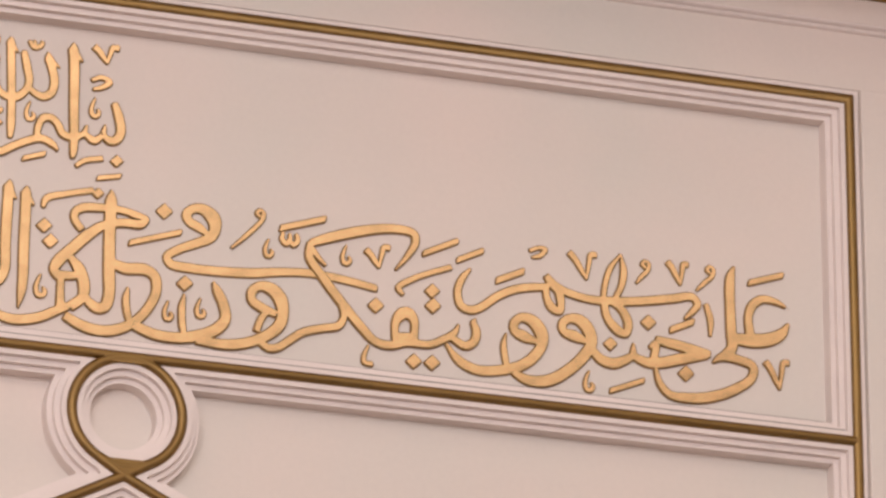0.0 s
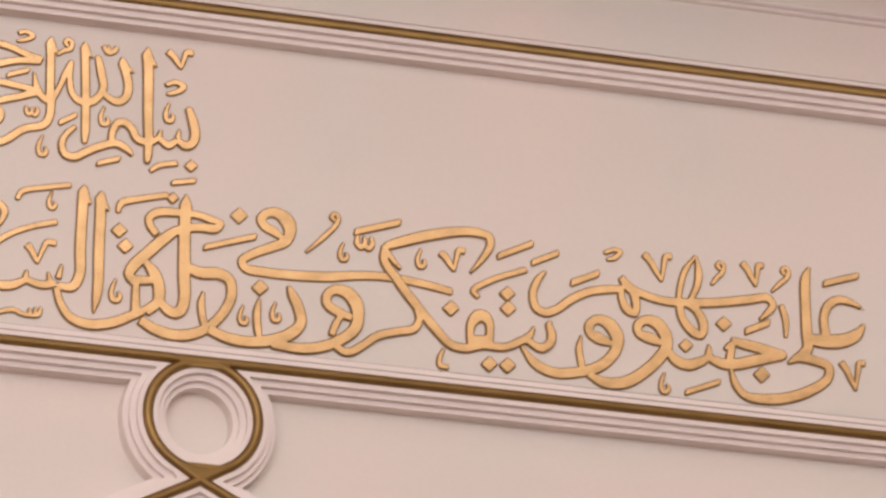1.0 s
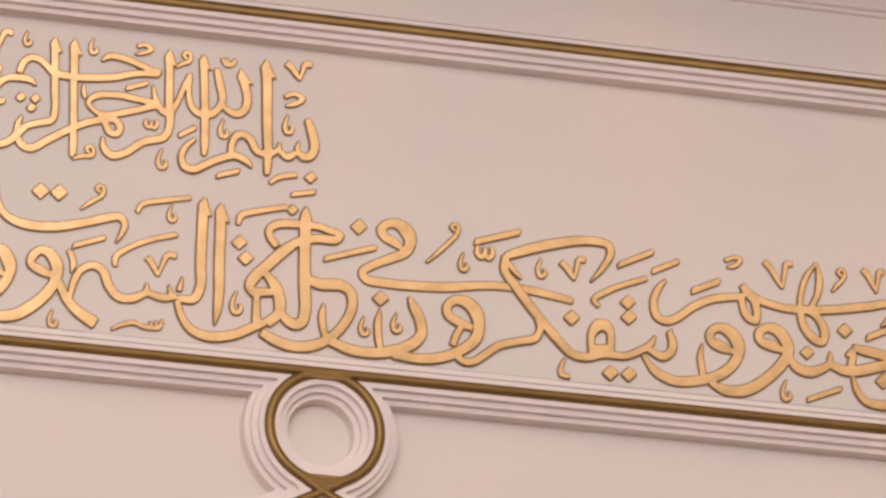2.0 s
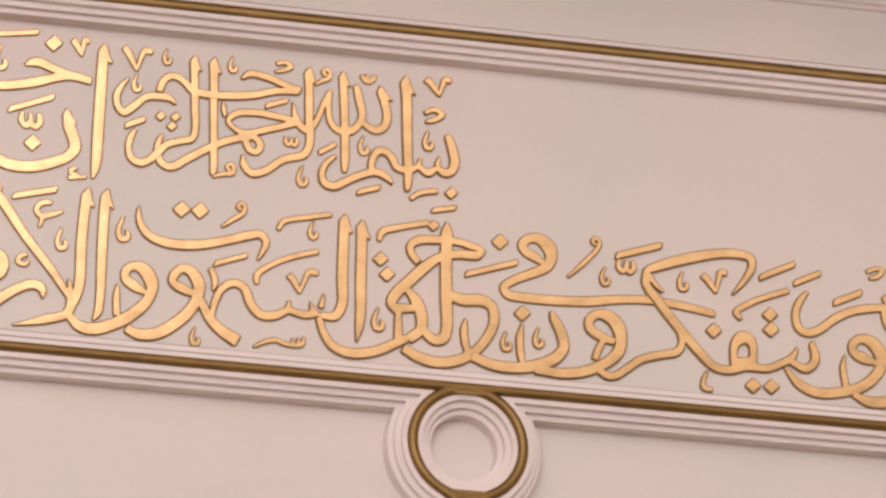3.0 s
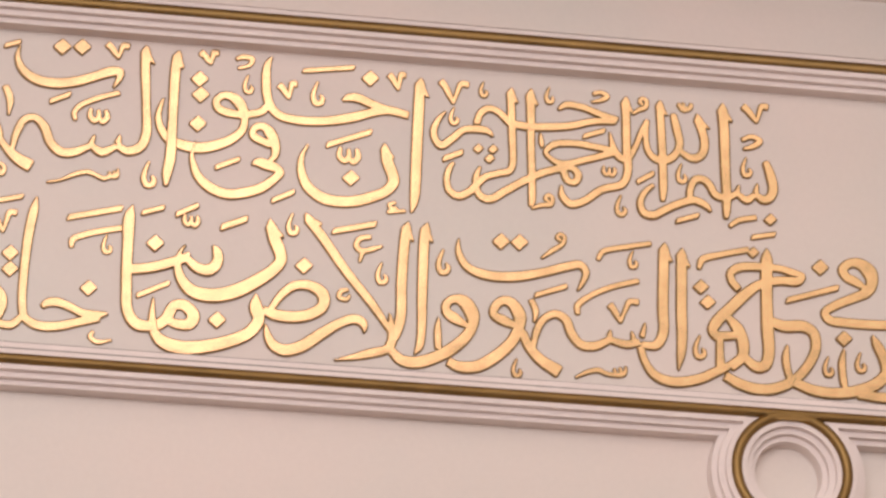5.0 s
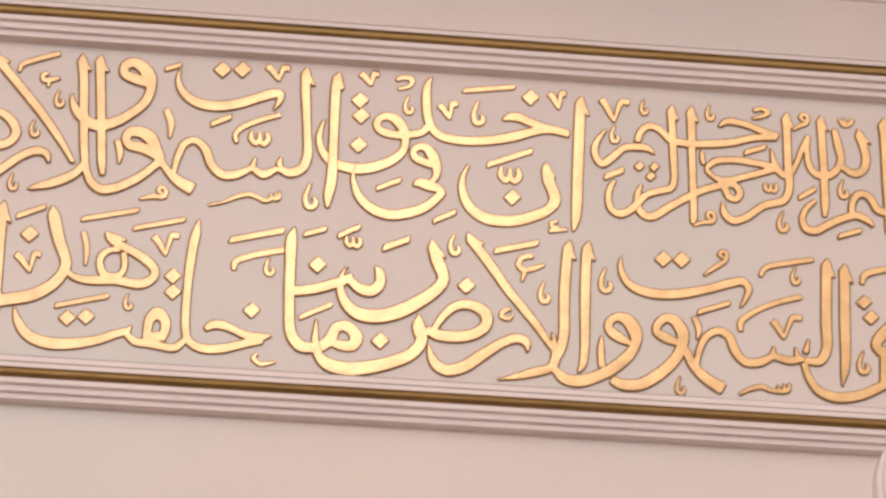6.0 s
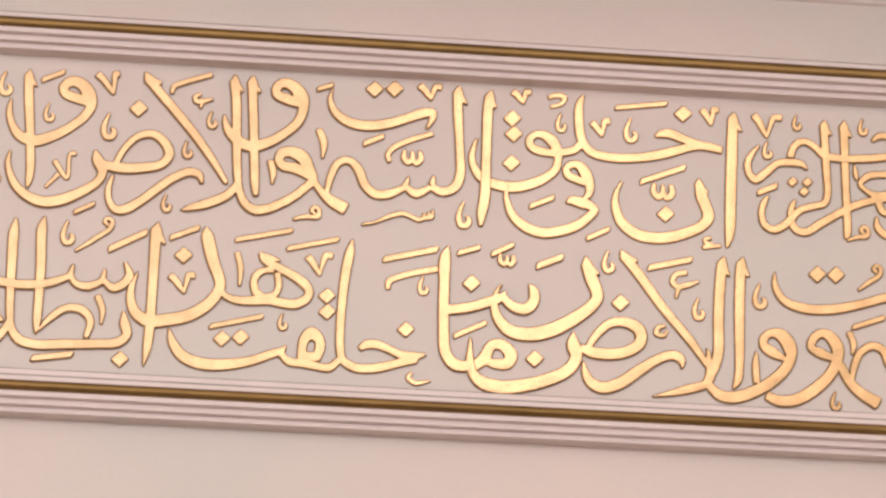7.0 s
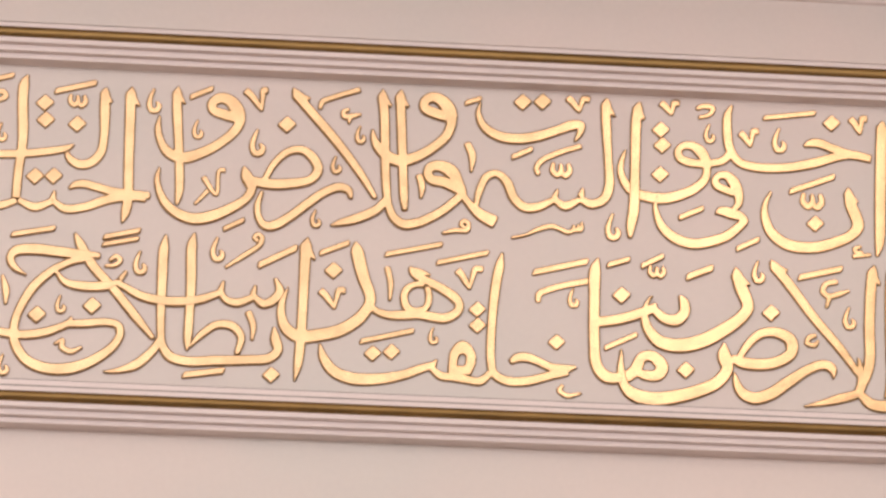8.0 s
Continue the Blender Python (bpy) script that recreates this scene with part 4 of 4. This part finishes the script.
sign(w, "shadda", [(0.143, 0.288, 0.010), (0.157, 0.272, 0.015), (0.176, 0.279, 0.013), (0.181, 0.291, 0.010)], [(0.157, 0.292, 0.008), (0.160, 0.276, 0.010)])
comma(w, 0.148, 0.082, 0.061)
bar(w, 0.020, 0.046, 0.072, 0.079, 0.014)

w = word(3.029, 9.044, "small tan gold raised Arabic word tangled among its neighbours")  # arrahman
barbed(w, (0.425, 0.348, 0.026), (0.425, 0.290, 0.023), (0.425, 0.165, 0.023))
pen(w, (0.379, 0.238, 0.006), (0.388, 0.192, 0.018), (0.407, 0.164, 0.021), (0.427, 0.159, 0.022))
pen(w, (0.428, 0.166, 0.024), (0.425, 0.115, 0.022), (0.410, 0.087, 0.022), (0.354, 0.067, 0.021), (0.299, 0.027, 0.021), (0.264, 0.018, 0.022), (0.242, 0.040, 0.019), (0.240, 0.070, 0.008))
pen(w, (0.318, 0.194, 0.019), (0.268, 0.195, 0.019), (0.221, 0.187, 0.019), (0.198, 0.163, 0.014), (0.211, 0.146, 0.014), (0.244, 0.133, 0.019), (0.315, 0.152, 0.019), (0.387, 0.177, 0.019))
pen(w, (0.308, 0.193, 0.019), (0.355, 0.188, 0.019), (0.390, 0.182, 0.018))
pen(w, (0.246, 0.122, 0.023), (0.271, 0.123, 0.019), (0.288, 0.104, 0.021), (0.279, 0.082, 0.019), (0.258, 0.085, 0.019), (0.247, 0.111, 0.021))
pen(w, (0.246, 0.122, 0.021), (0.188, 0.102, 0.021), (0.141, 0.077, 0.021), (0.086, 0.042, 0.022), (0.039, 0.013, 0.022), (0.012, 0.022, 0.021), (0.002, 0.050, 0.019), (0.005, 0.083, 0.016), (0.017, 0.108, 0.006))
barbed(w, (0.158, 0.347, 0.026), (0.158, 0.289, 0.024), (0.157, 0.181, 0.021), (0.158, 0.082, 0.021), (0.157, 0.016, 0.019), (0.154, 0.002, 0.013))
pen(w, (0.184, 0.220, 0.006), (0.186, 0.192, 0.014), (0.189, 0.174, 0.008))
carve(w)
shadda(w, 0.375, 0.122, 0.038)
bar(w, 0.303, 0.218, 0.367, 0.242, 0.014)
comma(w, 0.406, 0.023, 0.064)
damma(w, (0.474, 0.331), (0.444, 0.296))
damma(w, (0.204, 0.024), (0.157, -0.004))

w = word(2.916, 9.063, "small tan gold raised Arabic word with a long level stroke")  # arrahim
barbed(w, (0.216, 0.327, 0.024), (0.216, 0.272, 0.022), (0.218, 0.173, 0.021), (0.218, 0.104, 0.019), (0.209, 0.081, 0.019), (0.175, 0.070, 0.019), (0.138, 0.055, 0.019), (0.115, 0.030, 0.021), (0.094, 0.009, 0.021), (0.066, -0.004, 0.021), (0.042, 0.008, 0.019), (0.034, 0.040, 0.017), (0.042, 0.074, 0.016), (0.054, 0.093, 0.008))
pen(w, (0.349, 0.273, 0.010), (0.370, 0.288, 0.018), (0.422, 0.283, 0.019), (0.469, 0.267, 0.019), (0.514, 0.257, 0.016))
pen(w, (0.509, 0.251, 0.018), (0.445, 0.245, 0.019), (0.381, 0.227, 0.021), (0.318, 0.218, 0.022), (0.255, 0.215, 0.022), (0.211, 0.223, 0.021), (0.192, 0.241, 0.019), (0.173, 0.255, 0.019), (0.151, 0.258, 0.019), (0.130, 0.242, 0.019), (0.119, 0.211, 0.019))
pen(w, (0.165, 0.177, 0.006), (0.149, 0.192, 0.018), (0.118, 0.195, 0.021), (0.082, 0.189, 0.019), (0.050, 0.161, 0.021), (0.019, 0.139, 0.022), (0.003, 0.156, 0.019), (-0.000, 0.185, 0.019), (0.014, 0.216, 0.014), (0.033, 0.239, 0.006))
carve(w)
bar(w, 0.024, 0.100, 0.081, 0.126, 0.016)
dot(w, 0.123, 0.139, 0.620)
dot(w, 0.164, 0.140, 0.620)
dot(w, 0.154, 0.112, 0.620)
vee(w, (0.024, 0.327), (0.055, 0.265), (0.091, 0.327))
comma(w, 0.056, 0.227, 0.054)
comma(w, 0.140, 0.313, 0.048)
comma(w, 0.324, 0.311, 0.051)
sign(w, "damma_mark", [(0.448, 0.327, 0.011), (0.469, 0.333, 0.011), (0.487, 0.323, 0.013), (0.465, 0.309, 0.011), (0.443, 0.303, 0.006)])
bar(w, 0.884, -0.058, 0.953, -0.043, 0.014)

w = word(2.135, 8.565, "bright gold raised Arabic letters with an oval loop and wide bowl")  # al_ard
pen(w, (0.586, 0.078, 0.005), (0.581, 0.107, 0.024), (0.558, 0.116, 0.026), (0.519, 0.102, 0.025), (0.462, 0.063, 0.030), (0.412, 0.027, 0.032), (0.366, 0.013, 0.032), (0.336, 0.026, 0.028), (0.322, 0.051, 0.020), (0.316, 0.084, 0.006))
pen(w, (0.329, 0.124, 0.017), (0.358, 0.168, 0.021), (0.394, 0.198, 0.024), (0.436, 0.202, 0.028), (0.471, 0.182, 0.033), (0.472, 0.147, 0.030), (0.435, 0.119, 0.030), (0.385, 0.109, 0.031), (0.336, 0.113, 0.030), (0.311, 0.124, 0.021))
pen(w, (0.291, 0.169, 0.005), (0.290, 0.130, 0.035), (0.297, 0.094, 0.031), (0.272, 0.056, 0.032), (0.215, 0.026, 0.034), (0.152, 0.007, 0.036), (0.089, -0.001, 0.038), (0.040, 0.011, 0.035), (0.017, 0.035, 0.025), (0.010, 0.069, 0.021), (0.013, 0.136, 0.006))
carve(w)
dot(w, 0.185, 0.085, 1.000)
comma(w, 0.390, 0.373, 0.066)
dot(w, 0.421, 0.258, 1.000)

w = word(2.074, 8.625, "bright gold raised Arabic word with a barbed head and bowl")  # rabbana
barbed(w, (0.386, 0.324, 0.030), (0.402, 0.268, 0.034), (0.419, 0.212, 0.031), (0.402, 0.183, 0.031), (0.352, 0.143, 0.035), (0.288, 0.107, 0.038), (0.229, 0.093, 0.038), (0.179, 0.101, 0.035), (0.150, 0.131, 0.027), (0.139, 0.167, 0.020), (0.143, 0.204, 0.011), (0.160, 0.232, 0.005))
pen(w, (0.012, 0.150, 0.027), (0.068, 0.160, 0.027), (0.121, 0.178, 0.027), (0.158, 0.195, 0.023), (0.172, 0.213, 0.005))
pen(w, (0.160, 0.196, 0.021), (0.193, 0.168, 0.028), (0.224, 0.165, 0.031), (0.246, 0.188, 0.028), (0.246, 0.218, 0.024), (0.235, 0.235, 0.007))
pen(w, (0.017, 0.333, 0.005), (0.008, 0.301, 0.028), (0.004, 0.219, 0.028), (0.001, 0.101, 0.028), (0.006, 0.027, 0.029), (0.030, -0.004, 0.032), (0.070, -0.007, 0.028))
carve(w)
dot(w, 0.078, 0.230, 1.000)
bar(w, 0.041, 0.314, 0.104, 0.335, 0.014)
bar(w, 0.133, 0.315, 0.196, 0.349, 0.014)
shadda(w, 0.175, 0.302, 0.044)
bar(w, 0.255, 0.289, 0.329, 0.321, 0.017)

w = word(2.156, 8.635, "small bright gold raised Arabic loop with slanted vowel bars")  # ma
pen(w, (-0.009, -0.020, 0.029), (0.026, 0.007, 0.031), (0.048, 0.046, 0.028), (0.076, 0.050, 0.031), (0.100, 0.022, 0.035), (0.089, -0.002, 0.031), (0.054, -0.004, 0.027), (0.026, 0.005, 0.017))
carve(w)
bar(w, -0.054, 0.067, 0.037, 0.112, 0.014)
sign(w, "fatha", [(-0.229, 0.192, 0.012), (-0.226, 0.213, 0.016), (-0.179, 0.235, 0.016), (-0.094, 0.257, 0.016)])
comma(w, -0.134, 0.206, 0.056)
bar(w, -0.241, 0.275, -0.091, 0.314, 0.017)

w = word(1.340, 8.585, "pale gold raised Arabic word with one upright and shallow bowl")  # khalaqt
pen(w, (0.510, 0.067, 0.014), (0.526, 0.079, 0.023), (0.552, 0.082, 0.025), (0.586, 0.071, 0.022), (0.617, 0.057, 0.022), (0.655, 0.054, 0.023), (0.689, 0.062, 0.006))
pen(w, (0.661, 0.046, 0.022), (0.608, 0.031, 0.023), (0.548, 0.014, 0.025), (0.495, 0.014, 0.025), (0.464, 0.033, 0.022), (0.457, 0.065, 0.022), (0.463, 0.193, 0.023), (0.475, 0.289, 0.025), (0.485, 0.339, 0.023), (0.493, 0.378, 0.006))
pen(w, (0.455, 0.033, 0.018), (0.427, 0.009, 0.022), (0.390, 0.012, 0.022), (0.353, 0.017, 0.022), (0.322, 0.020, 0.022), (0.296, 0.041, 0.015))
pen(w, (0.353, 0.029, 0.022), (0.356, 0.059, 0.023), (0.362, 0.086, 0.026), (0.383, 0.103, 0.035), (0.402, 0.085, 0.027), (0.403, 0.062, 0.026), (0.392, 0.031, 0.023))
pen(w, (0.354, 0.036, 0.026), (0.395, 0.038, 0.026))
pen(w, (0.312, 0.065, 0.006), (0.300, 0.042, 0.017))
pen(w, (0.302, 0.048, 0.021), (0.271, 0.038, 0.023), (0.223, 0.018, 0.025), (0.154, 0.003, 0.030), (0.085, 0.002, 0.033), (0.037, 0.021, 0.030), (0.010, 0.060, 0.022), (0.002, 0.096, 0.006))
carve(w)
dot(w, 0.423, 0.212, 0.950)
dot(w, 0.423, 0.167, 0.950)
dot(w, 0.142, 0.075, 0.950)
dot(w, 0.192, 0.082, 0.950)
bar(w, 0.109, 0.107, 0.254, 0.145, 0.014)
comma(w, 0.304, 0.131, 0.049)
dot(w, 0.634, 0.129, 0.950)
sign(w, "hamza", [(0.648, 0.007, 0.008), (0.639, -0.007, 0.012), (0.658, -0.021, 0.012), (0.697, -0.013, 0.005)])
bar(w, 0.178, 0.357, 0.333, 0.394, 0.014)
bar(w, 0.316, 0.340, 0.457, 0.376, 0.014)
vee(w, (0.375, 0.320), (0.403, 0.270), (0.432, 0.330))

w = word(1.239, 8.575, "pale gold raised Arabic word with a double-eyed letter")  # hadha
pen(w, (0.343, 0.337, 0.005), (0.355, 0.319, 0.022), (0.370, 0.306, 0.023), (0.399, 0.292, 0.023), (0.435, 0.273, 0.025), (0.464, 0.252, 0.026), (0.476, 0.232, 0.023), (0.469, 0.211, 0.023), (0.437, 0.193, 0.026), (0.401, 0.195, 0.026), (0.369, 0.200, 0.025), (0.330, 0.197, 0.026), (0.288, 0.195, 0.022), (0.255, 0.204, 0.018), (0.241, 0.217, 0.014))
pen(w, (0.355, 0.325, 0.017), (0.380, 0.319, 0.014), (0.403, 0.312, 0.005))
pen(w, (0.381, 0.286, 0.017), (0.359, 0.285, 0.016), (0.335, 0.269, 0.019), (0.328, 0.244, 0.019), (0.338, 0.216, 0.022), (0.362, 0.209, 0.019), (0.387, 0.221, 0.017), (0.395, 0.249, 0.017), (0.391, 0.278, 0.017))
pen(w, (0.201, 0.401, 0.005), (0.205, 0.370, 0.033), (0.219, 0.304, 0.032), (0.238, 0.235, 0.028), (0.212, 0.186, 0.030), (0.157, 0.146, 0.033), (0.096, 0.129, 0.034), (0.047, 0.123, 0.034), (0.014, 0.144, 0.030), (0.001, 0.180, 0.023), (0.003, 0.217, 0.018), (0.020, 0.262, 0.005))
barbed(w, (0.070, 0.405, 0.031), (0.065, 0.339, 0.028), (0.057, 0.196, 0.025), (0.052, 0.115, 0.026), (0.044, 0.044, 0.021), (0.035, -0.002, 0.005))
carve(w)
dot(w, 0.141, 0.315, 1.000)
vee(w, (0.109, 0.255), (0.142, 0.208), (0.164, 0.262))
bar(w, 0.104, 0.362, 0.185, 0.397, 0.014)
bar(w, -0.060, 0.319, 0.045, 0.376, 0.017)
sign(w, "dagger_alif", [(0.285, 0.330, 0.014), (0.293, 0.286, 0.014), (0.290, 0.237, 0.006)])
damma(w, (-0.060, 0.394), (-0.147, 0.310))

w = word(0.691, 8.575, "pale gold raised Arabic word with twin uprights and flat base")  # batila
pen(w, (0.530, 0.149, 0.006), (0.533, 0.112, 0.026), (0.539, 0.081, 0.023), (0.515, 0.058, 0.025), (0.462, 0.051, 0.025), (0.372, 0.045, 0.026), (0.298, 0.040, 0.026), (0.254, 0.052, 0.026), (0.234, 0.083, 0.021), (0.230, 0.130, 0.021), (0.233, 0.258, 0.025), (0.238, 0.354, 0.025), (0.245, 0.397, 0.006))
pen(w, (0.320, 0.404, 0.006), (0.312, 0.366, 0.026), (0.310, 0.262, 0.025), (0.305, 0.166, 0.023), (0.301, 0.101, 0.020), (0.298, 0.069, 0.005))
pen(w, (0.304, 0.079, 0.006), (0.336, 0.116, 0.017), (0.380, 0.147, 0.020), (0.420, 0.144, 0.023), (0.442, 0.116, 0.020), (0.431, 0.067, 0.014))
pen(w, (0.003, 0.388, 0.006), (0.016, 0.359, 0.023), (0.051, 0.297, 0.025), (0.104, 0.236, 0.023), (0.164, 0.159, 0.023), (0.210, 0.101, 0.012))
pen(w, (0.229, 0.098, 0.020), (0.208, 0.065, 0.021), (0.164, 0.024, 0.024), (0.120, 0.007, 0.014), (0.077, -0.000, 0.005))
carve(w)
dot(w, 0.521, 0.012, 0.950)
bar(w, 0.288, 0.001, 0.398, 0.019, 0.017)
sign(w, "dagger_alif", [(0.462, 0.186, 0.017), (0.474, 0.149, 0.015), (0.471, 0.108, 0.006)])
comma(w, 0.380, 0.359, 0.071)

w = word(0.438, 8.575, "pale gold raised Arabic word with large overlapping curves")  # subhan
pen(w, (0.786, 0.285, 0.008), (0.798, 0.248, 0.023), (0.778, 0.220, 0.023), (0.753, 0.211, 0.023), (0.729, 0.231, 0.015))
pen(w, (0.734, 0.263, 0.006), (0.727, 0.234, 0.017))
pen(w, (0.726, 0.227, 0.017), (0.685, 0.211, 0.022), (0.655, 0.218, 0.018), (0.641, 0.239, 0.015))
pen(w, (0.650, 0.272, 0.006), (0.641, 0.241, 0.017))
pen(w, (0.639, 0.236, 0.017), (0.581, 0.214, 0.023), (0.506, 0.206, 0.025), (0.432, 0.218, 0.023), (0.387, 0.242, 0.018), (0.364, 0.254, 0.017))
pen(w, (0.395, 0.290, 0.006), (0.375, 0.261, 0.014))
pen(w, (0.128, 0.263, 0.005), (0.097, 0.284, 0.017), (0.086, 0.309, 0.020), (0.100, 0.330, 0.025), (0.148, 0.337, 0.029), (0.208, 0.333, 0.028), (0.267, 0.328, 0.026), (0.321, 0.327, 0.015))
pen(w, (0.296, 0.318, 0.018), (0.253, 0.309, 0.018), (0.201, 0.282, 0.020), (0.149, 0.233, 0.023), (0.112, 0.168, 0.021), (0.098, 0.120, 0.021), (0.100, 0.073, 0.024), (0.129, 0.026, 0.027), (0.181, 0.004, 0.029), (0.247, 0.007, 0.030), (0.306, 0.032, 0.026), (0.358, 0.074, 0.021), (0.376, 0.109, 0.020), (0.371, 0.132, 0.020), (0.343, 0.140, 0.020), (0.283, 0.134, 0.021), (0.230, 0.130, 0.018))
pen(w, (0.251, 0.152, 0.006), (0.239, 0.132, 0.015))
pen(w, (0.233, 0.127, 0.018), (0.179, 0.105, 0.023), (0.120, 0.095, 0.023), (0.062, 0.100, 0.023), (0.002, 0.111, 0.021))
pen(w, (0.205, 0.279, 0.009), (0.231, 0.248, 0.018), (0.275, 0.239, 0.025), (0.342, 0.243, 0.023), (0.368, 0.253, 0.015))
carve(w)
dot(w, 0.157, 0.154, 1.000)
dot(w, 0.302, 0.185, 1.000)
comma(w, 0.219, 0.185, 0.052)
sign(w, "hamza", [(0.205, 0.074, 0.006), (0.226, 0.085, 0.009), (0.223, 0.066, 0.014), (0.246, 0.054, 0.014), (0.275, 0.067, 0.006)])
bar(w, 0.088, 0.376, 0.204, 0.400, 0.014)
bar(w, 0.331, 0.380, 0.429, 0.404, 0.014)
bar(w, 0.328, 0.359, 0.425, 0.381, 0.012)
sign(w, "damma_mark", [(0.336, 0.299, 0.006), (0.363, 0.303, 0.011), (0.376, 0.318, 0.012), (0.365, 0.327, 0.012), (0.348, 0.315, 0.008)])
comma(w, 0.428, 0.311, 0.068)
sign(w, "dagger_alif", [(0.066, 0.260, 0.006), (0.075, 0.222, 0.017), (0.075, 0.180, 0.006)])
comma(w, 0.069, 0.009, 0.061)
